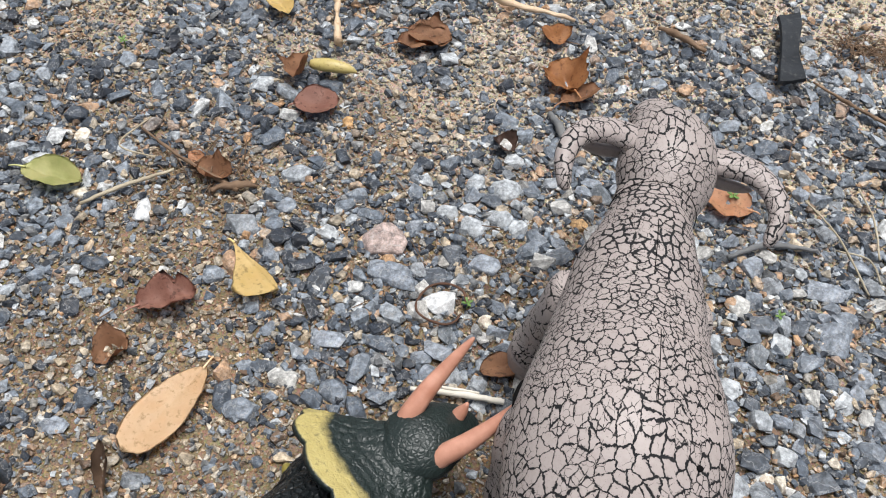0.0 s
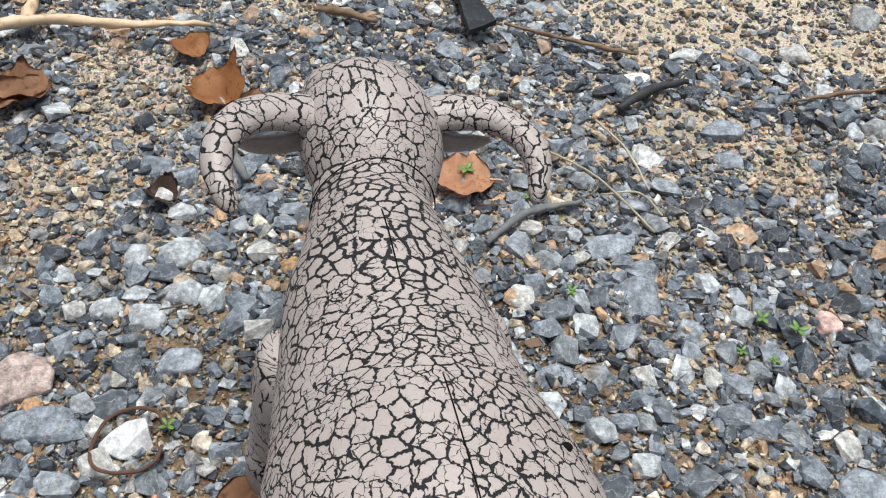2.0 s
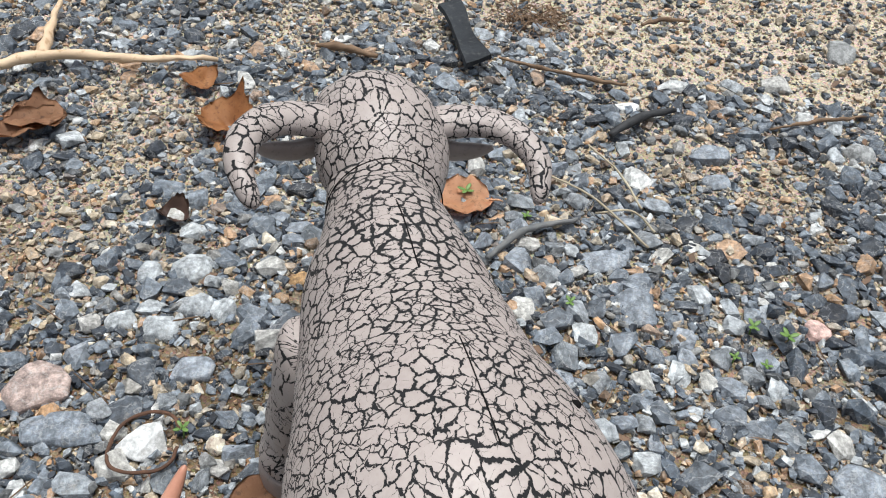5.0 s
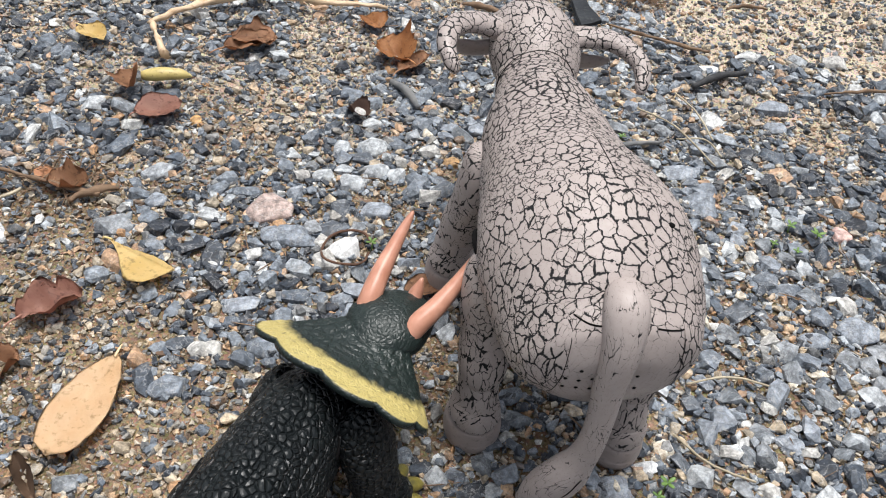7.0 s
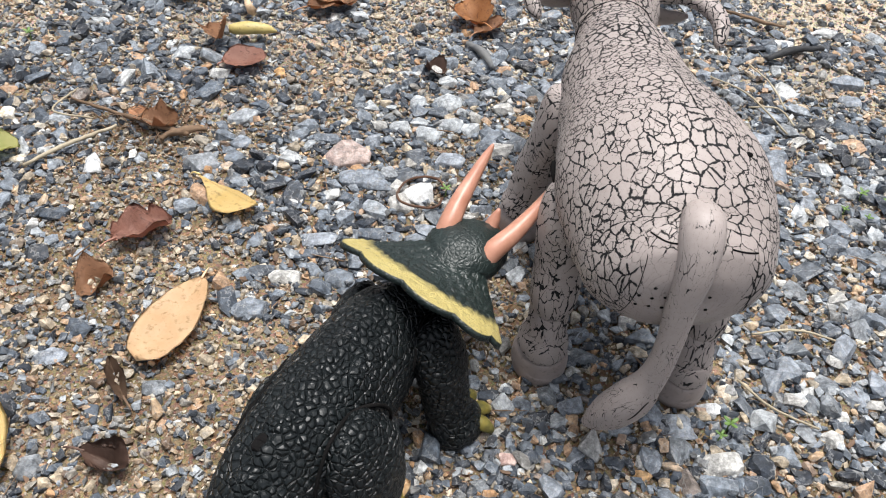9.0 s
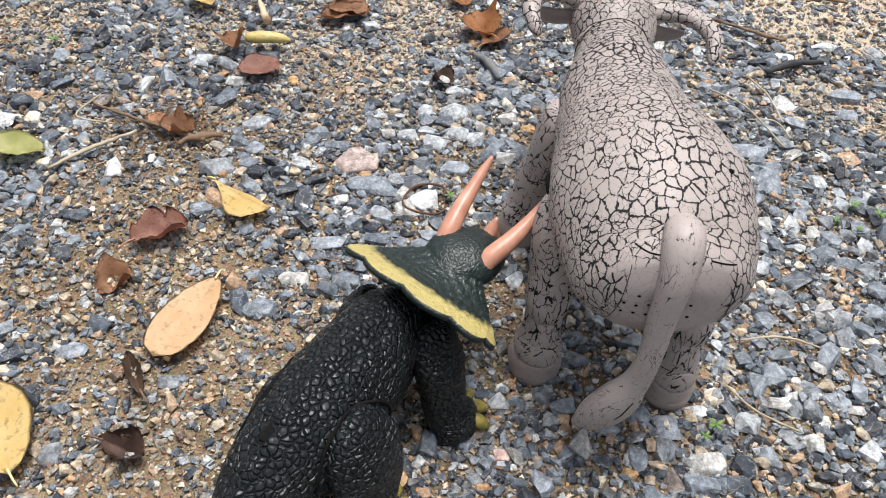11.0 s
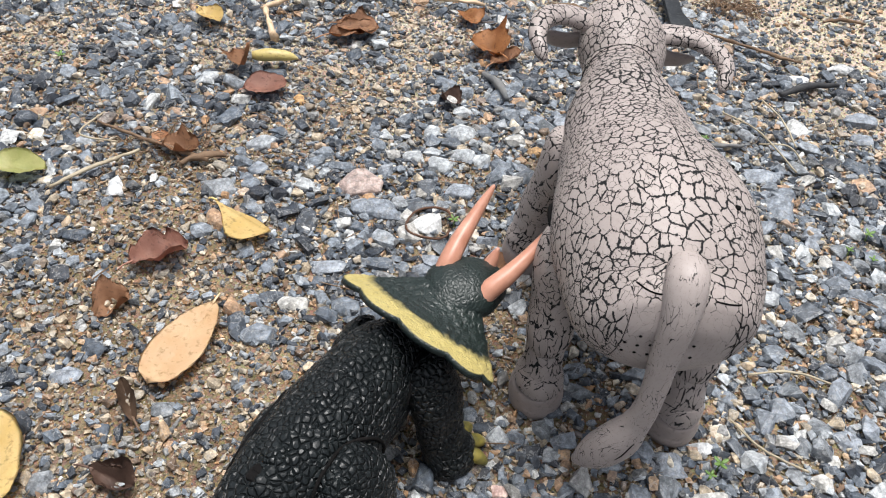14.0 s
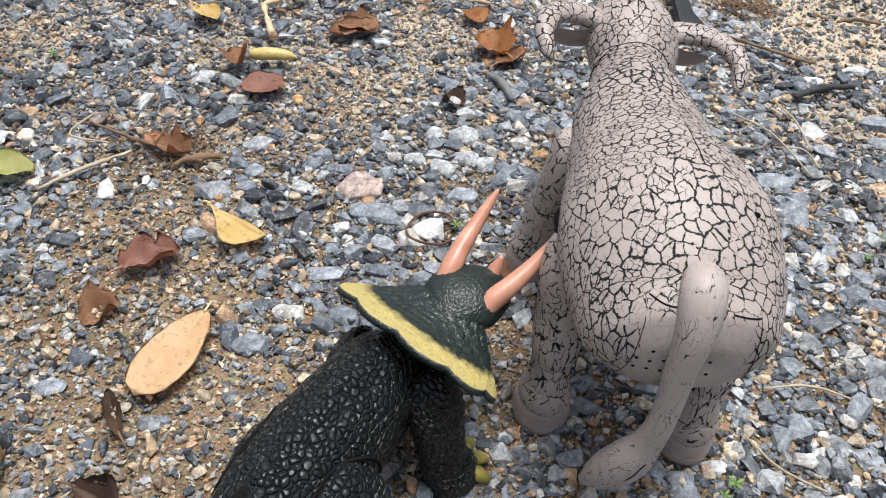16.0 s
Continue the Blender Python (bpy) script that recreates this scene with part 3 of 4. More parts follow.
crumb_spots = scatter(420, 0.003, 0.009, 2.4, -0.45, 0.90, 0.0, 0.98, 0.0, 3, [], 0.9)
joined_stones("leaf_crumbs", crumb_spots, LEAF_CRUMB, 0.55, "small torn crumbs of dry brown leaf on gravel", "leaf litter", TINY, (1.2, 0.8, 0.10))
stick_spots = scatter(420, 0.004, 0.011, 2.0, -0.45, 0.90, 0.0, 0.98, 0.0, 3, [], 0.9)
joined_stones("twig_bits", stick_spots, BARK, 0.55, "short thin bits of dry twig on gravel", "twig litter", TINY, (2.6, 0.13, 0.13))

chip_meshes = []
for k in range(24):
    co, tri = SHAPES[k]
    me = bpy.data.meshes.new("stone_chip")
    me.from_pydata([tuple(p * 0.016) for p in co], [], [tuple(int(i) for i in t) for t in tri])
    me.materials.append(STONES[("slab", "grey", "slab", "light", "dark", "slab", "grey", "pale")[k % 8]][1])
    chip_meshes.append(me)
for i, (x, y, s) in enumerate(near[:290]):
    ob = new("stone_chip", chip_meshes[i % 24])
    ob.parent = ground
    ob.matrix_basis = pose(x, y, height(x, y) + s * 0.13, rng.normal() * 14, rng.normal() * 14, rng.uniform(0, 360)) @ Matrix.Diagonal((s * 70, s * 56, s * 60, 1))


# ---- leaves, twigs and litter ----
def leaf(name, label, material, x, y, length, width, turn, curl=0.2, fold=0.15, tip=1.0, lift=0.009, tilt=(0, 0), ragged=0.0, stalk=0.25, seed=1, blunt=0.6, folded=1.0):
    """A fallen leaf: a thin cupped blade with its midrib, and its stalk. Local +y runs from the stalk to the tip."""
    y -= 0.009 * min(y / 0.55, 1.5)
    top = thing(name, label, "leaf", pose(x, y, max(height(x, y), -0.003) + lift - 0.002, tilt[0], tilt[1], turn), "fallen leaves")
    bm, nx, ny = bmesh.new(), 8, 14
    grid = []
    for j in range(ny + 1):
        v = j / ny
        half = 0.5 * width * (math.sin(math.pi * min(v ** tip, 1)) ** blunt + 0.02)
        row = []
        for i in range(-nx, nx + 1):
            u = i / nx
            px, py = u * half, (v - 0.5) * length
            e = 1 + ragged * noise.noise((u * 3 + seed, v * 5, seed)) * abs(u)
            px *= e * (folded if u < 0 else 1.0)
            z = fold * abs(px) + curl * ((2 * px / width) ** 2 * width * 0.5 + (2 * py / length) ** 2 * length * 0.25)
            z += (0.0014 + 0.008 * ragged) * noise.noise((px * 75, py * 75, seed * 3.7)) + 0.0006 * math.cos(v * 40 - abs(u) * 6)
            z -= 0.0007 if i == 0 else 0
            row.append(bm.verts.new((px, py, z)))
        grid.append(row)
    for a, b in zip(grid, grid[1:]):
        for i in range(2 * nx):
            bm.faces.new((a[i], a[i + 1], b[i + 1], b[i]))
    bmesh.ops.solidify(bm, geom=bm.faces[:], thickness=0.0005)
    part("blade", bm, material, top)
    if stalk:
        z0 = curl * length * 0.25
        part("stalk", tube([(0, -0.5 * length + 0.004, z0), (0.001, -0.5 * length - 0.5 * stalk * length, z0), (0.002, -0.5 * length - stalk * length, z0 - 0.002)],
                           [0.0010, 0.0008, 0.0006], 6, 3), material, top)
    return top


leaf("leaf", "long buff-orange leaf lying flat on gravel", LEAF_BUFF, -0.177, 0.292, 0.088, 0.040, 146, 0.06, 0.03, 1.4, 0.011, (0, 0), 0.10, 0.10, 1, 0.44)
leaf("leaf", "yellow leaf folded at one edge on gravel", LEAF_YELLOW, -0.128, 0.428, 0.068, 0.058, 222, 0.12, 0.12, 2.1, 0.0105, (0, 3), 0.10, 0.06, 2, 0.75, 0.15)
leaf("leaf", "curled dark red-brown leaf on gravel", LEAF_RED, -0.196, 0.392, 0.050, 0.038, 292, 0.28, 0.45, 1.2, 0.008, (0, -6), 0.7, 0.2, 3)
leaf("leaf", "flat rust-red oval leaf on gravel", LEAF_RED, -0.094, 0.633, 0.046, 0.040, 280, 0.18, 0.10, 1.0, 0.009, (0, 0), 0.12, 0.12, 4)
leaf("leaf", "crumpled orange-brown leaf on gravel", LEAF_ORANGE, 0.160, 0.680, 0.046, 0.044, 20, 0.45, 0.35, 1.0, 0.010, (0, -6), 0.8, 0.2, 5, 0.4)
leaf("leaf", "ragged brown leaf beside a crumpled leaf", LEAF_BROWN, 0.172, 0.655, 0.05, 0.022, 300, 0.5, 0.4, 1.0, 0.008, (0, 0), 0.6, 0.2, 6)
leaf("leaf", "torn brown leaf flat on gravel", LEAF_BROWN, 0.012, 0.735, 0.060, 0.034, 284, 0.25, 0.2, 1.0, 0.009, (0, 0), 0.6, 0.3, 7)
leaf("leaf", "small orange-brown leaf scrap on gravel", LEAF_ORANGE, 0.155, 0.755, 0.036, 0.032, 10, 0.3, 0.2, 1.0, 0.009, (0, 0), 0.5, 0.0, 8)
leaf("leaf", "small yellow leaf on gravel", LEAF_YELLOW, -0.146, 0.785, 0.042, 0.028, 210, 0.3, 0.3, 1.0, 0.010, (0, 0), 0.2, 0.2, 9)
leaf("leaf", "salmon-orange leaf with a sprout through it", LEAF_SALMON, 0.299, 0.518, 0.046, 0.044, 60, 0.2, 0.12, 1.0, 0.010, (0, 0), 0.45, 0.15, 10)
leaf("leaf", "upright brown leaf beside a pod", LEAF_BROWN, -0.112, 0.676, 0.046, 0.028, 175, 0.6, 0.8, 1.0, 0.012, (10, 25), 0.4, 0.1, 11)
leaf("leaf", "yellow-green leaf curled at one end", LEAF_GREEN, -0.322, 0.522, 0.060, 0.034, 255, 0.3, 0.35, 1.0, 0.010, (0, 0), 0.2, 0.2, 12)
leaf("leaf", "broad pale yellow leaf on sand", LEAF_YELLOW, -0.302, 0.213, 0.085, 0.050, 20, 0.12, 0.08, 1.1, 0.013, (0, 0), 0.1, 0.12, 13)
leaf("leaf", "crumpled dark brown leaf on sand", LEAF_DARK, -0.222, 0.184, 0.036, 0.022, 235, 0.4, 0.6, 1.6, 0.005, (0, 4), 0.8, 0.3, 14)
leaf("leaf", "shrivelled brown leaf scrap on gravel", LEAF_BROWN, -0.232, 0.345, 0.032, 0.026, 300, 0.4, 0.4, 1.0, 0.004, (0, 0), 1.2, 0.0, 15)
leaf("leaf", "narrow shrivelled brown leaf on sand", LEAF_CRUMB, -0.215, 0.245, 0.042, 0.011, 15, 0.6, 0.9, 1.0, 0.004, (0, 0), 0.4, 0.2, 16)
leaf("leaf", "thick flat brown leaf scrap beside the hoof", LEAF_BROWN, 0.078, 0.336, 0.036, 0.022, 285, 0.2, 0.15, 1.0, 0.009, (0, 0), 0.3, 0.0, 17)
leaf("leaf", "yellow and orange leaf on sand", LEAF_BUFF, -0.062, 0.118, 0.042, 0.022, 290, 0.3, 0.3, 1.0, 0.008, (0, 0), 0.2, 0.1, 18)
leaf("leaf", "crumpled reddish leaf scrap among twigs", LEAF_BROWN, -0.178, 0.532, 0.034, 0.026, 80, 0.6, 0.5, 1.0, 0.008, (0, 0), 0.7, 0.0, 19)
leaf("leaf", "small buff leaf scrap among twigs", LEAF_SALMON, -0.196, 0.545, 0.026, 0.014, 30, 0.4, 0.3, 1.0, 0.010, (0, 0), 0.4, 0.0, 20)
leaf("leaf", "large brown torn leaf on gravel", LEAF_BROWN, 0.018, 0.742, 0.05, 0.04, 250, 0.3, 0.2, 1.0, 0.010, (0, 0), 0.6, 0.2, 21)
leaf("leaf", "small shrivelled russet leaf on gravel", LEAF_DARK, 0.092, 0.585, 0.026, 0.024, 40, 0.5, 0.5, 1.0, 0.007, (0, 0), 0.6, 0.0, 22)


def twig(name, label, material, points, radii, rough=0.0012, category="twig"):
    ob = new(name, mesh_of(name, tube([(x, y - 0.008 * y / 0.6, height(x, y) + z - 0.002) for x, y, z in points], radii, 8, 8, rough, 150), material))
    return tagged(ob, label, category)


twig("twig", "grey weathered twig lying on gravel", GREYWOOD, [(0.285, 0.452, 0.011), (0.325, 0.466, 0.013), (0.368, 0.461, 0.011)], [0.0022, 0.0028, 0.002])
twig("twig", "charred black twig lying on gravel", CHAR, [(0.456, 0.546, 0.012), (0.495, 0.556, 0.013), (0.535, 0.557, 0.011)], [0.003, 0.0042, 0.0022])
twig("twig", "long thin brown stick on sand", BARK, [(0.425, 0.69, 0.012), (0.47, 0.642, 0.013), (0.515, 0.606, 0.011)], [0.0012, 0.0022, 0.0016], 0.0018)
twig("twig", "thin brown stick on gravel", BARK, [(0.598, 0.50, 0.011), (0.65, 0.493, 0.013), (0.70, 0.483, 0.011)], [0.0012, 0.002, 0.0014], 0.0018)
twig("twig", "dry brown bark strip on gravel", BARK, [(0.272, 0.772, 0.012), (0.292, 0.757, 0.014), (0.318, 0.735, 0.011)], [0.002, 0.0042, 0.002], 0.002)
twig("twig", "short brown twig on gravel", BARK, [(0.60, 0.70, 0.009), (0.628, 0.698, 0.011), (0.655, 0.690, 0.009)], [0.0015, 0.0025, 0.0015], 0.0016)
twig("twig", "thin dry twig among leaf scraps", BARK, [(-0.255, 0.585, 0.010), (-0.21, 0.545, 0.012), (-0.155, 0.512, 0.010)], [0.0012, 0.0018, 0.0024])
twig("twig", "brown bark scrap among twigs", BARK, [(-0.180, 0.512, 0.009), (-0.160, 0.516, 0.012), (-0.138, 0.520, 0.009)], [0.002, 0.0035, 0.002], 0.002)
twig("twig", "greyish dry stem on gravel", STRAW, [(-0.29, 0.488, 0.010), (-0.255, 0.51, 0.012), (-0.215, 0.532, 0.010)], [0.0016, 0.002, 0.0012])
twig("twig", "dry greyish-brown stem on gravel", GREYWOOD, [(0.140, 0.63, 0.008), (0.148, 0.60, 0.012), (0.152, 0.575, 0.008)], [0.003, 0.0045, 0.0025])
twig("splinter", "flat white split-wood splinter on sand", SPLIT, [(0.006, 0.313, 0.011), (0.04, 0.309, 0.013), (0.079, 0.303, 0.012)], [0.0018, 0.0028, 0.0024], 0.0008, "splinter")
twig("splinter", "thin pale splinter crossing another on sand", SPLIT, [(0.012, 0.320, 0.012), (0.035, 0.312, 0.016), (0.060, 0.309, 0.014)], [0.0008, 0.0013, 0.0008], 0.0006, "splinter")
for pts in ([(0.372, 0.52, 0.012), (0.385, 0.47, 0.022), (0.402, 0.415, 0.012)], [(0.385, 0.462, 0.012), (0.41, 0.45, 0.016), (0.418, 0.428, 0.010)],
            [(-0.25, 0.60, 0.012), (-0.268, 0.555, 0.018), (-0.235, 0.545, 0.012)], [(0.205, 0.155, 0.008), (0.215, 0.125, 0.012), (0.24, 0.105, 0.008)],
            [(0.43, 0.54, 0.010), (0.432, 0.50, 0.013), (0.425, 0.455, 0.010)], [(0.235, 0.19, 0.010), (0.27, 0.185, 0.012), (0.30, 0.165, 0.010)]):
    twig("straw", "thin dry straw stalk lying across gravel", STRAW, pts, 0.0009, 0.0005, "straw")

branch = thing("branch", "forked pale peeled branch lying on gravel", "branch")
part("stem", tube([(0.178, 0.764, 0.010), (0.11, 0.782, 0.013), (0.04, 0.814, 0.013), (-0.03, 0.803, 0.013), (-0.088, 0.775, 0.012)], [0.0016, 0.0036, 0.005, 0.0038, 0.003], 9, 6, 0.0028, 110), PEELED, branch)
part("fork", tube([(0.036, 0.814, 0.013), (0.048, 0.85, 0.016), (0.066, 0.912, 0.013)], [0.005, 0.004, 0.002], 9, 6, 0.0028, 110), PEELED, branch)
part("fork", tube([(-0.084, 0.776, 0.012), (-0.082, 0.745, 0.015), (-0.078, 0.706, 0.012)], [0.0035, 0.003, 0.005], 9, 6, 0.0028, 110), PEELED, branch)

pod = thing("seed_pod", "plump olive-yellow seed pod on gravel", "seed pod")
part("husk", loft([(-0.104, 0.672, 0.012, 0.004, 0.004), (-0.098, 0.671, 0.012, 0.0065, 0.0058), (-0.080, 0.668, 0.013, 0.0075, 0.0065), (-0.064, 0.666, 0.011, 0.0045, 0.004), (-0.057, 0.664, 0.009, 0.001, 0.001)],
                  14, 4, (0, 1, 0), None, 0.0008, 90), POD, pod)
part("tip", tube([(-0.059, 0.665, 0.009), (-0.054, 0.663, 0.008)], [0.0014, 0.0005], 6, 2), BARK, pod)

ring_pts = [(0.030 + 0.0205 * math.cos(a) + 0.0015 * math.sin(3 * a), 0.393 + 0.0205 * math.sin(a), 0.012 + 0.002 * math.sin(2 * a)) for a in [i * 0.483 for i in range(13)]]
twig("wire_ring", "rusty wire ring lying round a white stone", RUST, ring_pts, 0.0011, 0.0004, "wire")


def rubber_strip():
    bm = bmesh.new()
    rows = [(0.422, 0.785, 0.014), (0.418, 0.76, 0.013), (0.409, 0.725, 0.011), (0.403, 0.70, 0.013), (0.397, 0.672, 0.016)]
    pts = spline([(*r, 0) for r in rows], 4)
    prev = None
    for k, (x, y, h, _) in enumerate(pts):
        ring = [bm.verts.new((x + sx * h, y + sx * 0.0035, 0.010 + dz + 0.002 * math.sin(k * 0.5) + 0.001 * noise.noise((x * 60, y * 60, sx))))
                for sx, dz in ((-1, 0), (-0.93, 0.0045), (0, 0.0035), (0.93, 0.0045), (1, 0), (0.93, -0.001), (-0.93, -0.001))]
        if prev:
            for i in range(7):
                bm.faces.new((prev[i], prev[(i + 1) % 7], ring[(i + 1) % 7], ring[i]))
        else:
            bm.faces.new(ring)
        prev = ring
    bm.faces.new(prev)
    bmesh.ops.recalc_face_normals(bm, faces=bm.faces[:])
    return tagged(new("rubber_strip", mesh_of("rubber_strip", bm, RUBBER, False)), "flat dusty black rubber strip on sand", "rubber strip")


rubber_strip()


def blades(name, label, category, material, x, y, count, spread, tall, r, lie, seed):
    """A tuft of thin blades."""
    q, bm = np.random.default_rng(seed), bmesh.new()
    for _ in range(count):
        a, d = q.uniform(0, 6.28), spread * q.random() ** 0.6
        bx, by, l, b = x + d * math.cos(a) * 0.4, y + d * math.sin(a) * 0.4, tall * q.uniform(0.5, 1.2), q.uniform(0, 6.28)
        gx, gy = math.cos(b) * l * lie, math.sin(b) * l * lie
        z = height(bx, by)
        tube([(bx, by, z), (bx + gx * 0.5, by + gy * 0.5, z + l * (1 - lie * 0.7)), (bx + gx, by + gy, z + l * (1 - lie))], [r, r, r * 0.4], 4, 2, 0, 1, bm)
    return tagged(new(name, mesh_of(name, bm, material)), label, category, kind="stuff")


blades("dry_grass", "matted clump of dry brown grass on sand", "grass", BARK, 0.503, 0.745, 160, 0.085, 0.028, 0.0005, 0.95, 3)
blades("root_fibres", "fine dry root fibres on sand among gravel", "fibres", BARK, -0.19, 0.535, 40, 0.09, 0.04, 0.0005, 0.95, 5)


def sprout(x, y, s, seed):
    q = np.random.default_rng(seed)
    top = thing("seedling", "tiny green seedling growing between gravel stones", "seedling", pose(x, y, height(x, y) + 0.004, 0, 0, q.uniform(0, 360)), "green seedlings")
    part("stem", tube([(0, 0, -0.004), (0.001, 0, 0.006 * s), (0, 0.001, 0.012 * s)], 0.0006, 6, 2), SPROUT, top)
    for k in range(4):
        a = k * 1.57 + q.uniform(-0.3, 0.3)
        bm = ball((0, 0, 0), (0.0045 * s, 0.0022 * s, 0.0005), 0, 1, 2)
        bmesh.ops.transform(bm, matrix=pose(0.0045 * s * math.cos(a), 0.0045 * s * math.sin(a), 0.012 * s, 0, -18, math.degrees(a)), verts=bm.verts)
        part("leaflet", bm, SPROUT, top)


for i, (x, y, s) in enumerate([(0.303, 0.515, 0.8), (0.317, 0.385, 0.6), (0.425, 0.318, 0.7), (0.395, 0.302, 0.5), (0.44, 0.30, 0.8), (0.052, 0.388, 0.6), (0.178, 0.118, 0.7), (0.168, 0.112, 0.5), (0.335, 0.475, 0.5), (0.41, 0.288, 0.5), (-0.30, 0.70, 0.7)]):
    sprout(x, y, s, i)


# ---- toy buffalo ----
# local: x to its right, y forward, z up; the tail's root stands over the origin
buffalo = thing("toy_buffalo", "grey-mauve plastic toy water buffalo with black crackle", "toy", pose(0.108, 0.135, 0, 0, 0, -13))
BODY = [(0, -0.0212, 0.142, 0.005, 0.004), (0, -0.0200, 0.142, 0.019, 0.0143), (0, -0.0170, 0.1425, 0.032, 0.0243), (0, -0.0110, 0.1435, 0.0435, 0.0330), (0, -0.003, 0.145, 0.0512, 0.0387), (0, 0.012, 0.1475, 0.0565, 0.0430), (0, 0.032, 0.1525, 0.061, 0.0490),
        (0, 0.058, 0.157, 0.0635, 0.054), (0, 0.09, 0.155, 0.060, 0.053), (0, 0.12, 0.150, 0.053, 0.051), (0, 0.155, 0.147, 0.0475, 0.049), (0.001, 0.19, 0.149, 0.0415, 0.046),
        (0.003, 0.215, 0.150, 0.034, 0.039), (0.005, 0.238, 0.149, 0.029, 0.031), (0.008, 0.26, 0.150, 0.029, 0.029)]
bm = loft(BODY, 48, 8)
for v in bm.verts:
    x, y, z = v.co
    v.co.z += 0.0022 * math.exp(-(x / 0.012) ** 2) * math.exp(-((y - 0.12) / 0.07) ** 2) * (1 if z > 0.15 else 0)
    v.co += noise.noise_vector(v.co * 28) * 0.0012
from mathutils.bvhtree import BVHTree
skin_tree = BVHTree.FromBMesh(bm)
body = part("body", bm, CRACK_BODY, buffalo, "crackled barrel body with a smooth rump")


def on_skin(x, z, back=True, y=0.0):
    """The place on the rump straight behind (x, z), or on the back straight above (x, y)."""
    if back:
        hit, nor, _, _ = skin_tree.ray_cast(Vector((x, -0.2, z)), Vector((0, 1, 0)))
    else:
        hit, nor, _, _ = skin_tree.ray_cast(Vector((x, y, 0.4)), Vector((0, 0, -1)))
    return (hit, nor)


def seam(path, r=0.0005, name="seam"):
    pts = [h + n * 0.0001 for h, n in path if h is not None]
    part(name, tube([tuple(p) for p in pts], r, 6, 2), BLACK, body, "thin black moulding seam")


seam([on_skin(-0.026 + 0.019 * t, 0.1805 + 0.0015 * t - 0.001 * math.sin(3 * t)) for t in [i / 8 for i in range(9)]])
seam([on_skin(0.016 + 0.016 * t, 0.1785 - 0.005 * t) for t in [i / 6 for i in range(7)]])
seam([on_skin(-0.027 - 0.006 * t, 0.179 - 0.056 * t) for t in [i / 8 for i in range(9)]], 0.00022)
seam([on_skin(0.032 + 0.004 * t, 0.177 - 0.048 * t) for t in [i / 8 for i in range(9)]], 0.00022)
seam([on_skin(0.003, 0, False, 0.158 + 0.046 * t) for t in [i / 10 for i in range(11)]], 0.00035)
seam([on_skin(0.008, 0, False, 0.065 + 0.05 * t) for t in [i / 10 for i in range(11)]], 0.0003)
for hx, hz in ((-0.021, 0.156), (-0.028, 0.149), (-0.021, 0.148), (-0.028, 0.141), (-0.021, 0.141), (-0.014, 0.149), (-0.014, 0.141), (0.010, 0.150), (0.010, 0.141)):
    h, n = on_skin(hx, hz)
    part("speaker_hole", ball(h, (0.0011, 0.0006, 0.0009), 0, 1, 2), BLACK, body)
for hx, hy in ((0.034, 0.041), (0.044, 0.088)):
    h, n = on_skin(hx, 0, False, hy)
    part("screw_hole", ball(h - n * 0.0004, (0.0026, 0.0020, 0.0016), 0, 1, 2), BLACK, body, "dark round screw hole in the flank")
part("collar", tube([tuple(Vector((0.0062, 0.243, 0.150)) + Vector((0.0297 * math.cos(a), 0.004 * math.sin(a), 0.0315 * math.sin(a)))) for a in [i * math.pi / 9 for i in range(-2, 12)]], 0.00035, 6, 3), BLACK, body, "dark neck joint line")


def leg(name, hx, hy, tx, ty, top, wide, front=False):
    """One leg: thigh, knee, shin with a dewclaw fold, and the hoof."""
    k = 0.072 if not front else 0.062
    rows = [(tx, ty, top, 0.006, 0.010), (tx * 1.02, ty, top - 0.006, 0.0125, wide * 0.75), (tx * 1.04, ty, top - 0.025, 0.0155, wide), ((tx * 2 + hx) / 3, (ty * 2 + hy) / 3, top - 0.052, 0.0155, wide * 0.86),
            ((tx + 2 * hx) / 3, (ty + 2 * hy) / 3 + (0.003 if front else -0.003), k, 0.0158, 0.0180), ((tx + 3 * hx) / 4, (ty + 3 * hy) / 4, k - 0.010, 0.0138, 0.0158), (hx, hy, 0.046, 0.0136, 0.0152), (hx, hy, 0.038, 0.0150, 0.0168),
            (hx, hy, 0.030, 0.0172, 0.0192), (hx, hy + 0.001, 0.0255, 0.0178, 0.0198), (hx, hy + 0.001, 0.0225, 0.0168, 0.0188), (hx, hy + 0.001, 0.019, 0.0150, 0.017)]
    one = part(name, loft(rows, 28, 6, (1, 0, 0), None, 0.0009, 45), CRACK_LEG, buffalo, "jointed leg with heavy crackle lines")
    hoof = [(hx, hy + 0.001, 0.0215, 0.0135, 0.0155), (hx, hy + 0.001, 0.0195, 0.0168, 0.0188), (hx, hy + 0.001, 0.0155, 0.0186, 0.0206), (hx, hy + 0.002, 0.009, 0.0196, 0.0218), (hx, hy + 0.002, 0.002, 0.0192, 0.0216), (hx, hy + 0.002, -0.004, 0.0172, 0.019)]
    part("hoof", loft(hoof, 28, 5, (1, 0, 0), None, 0.0006, 50), SKIN, one, "smooth rounded hoof")
    h = Vector((tx + math.copysign(0.0155, tx), ty + 0.002, top - 0.034))
    part("pivot_hole", ball(h, (0.0018, 0.0026, 0.0036), 0, 1, 2), BLACK, one)


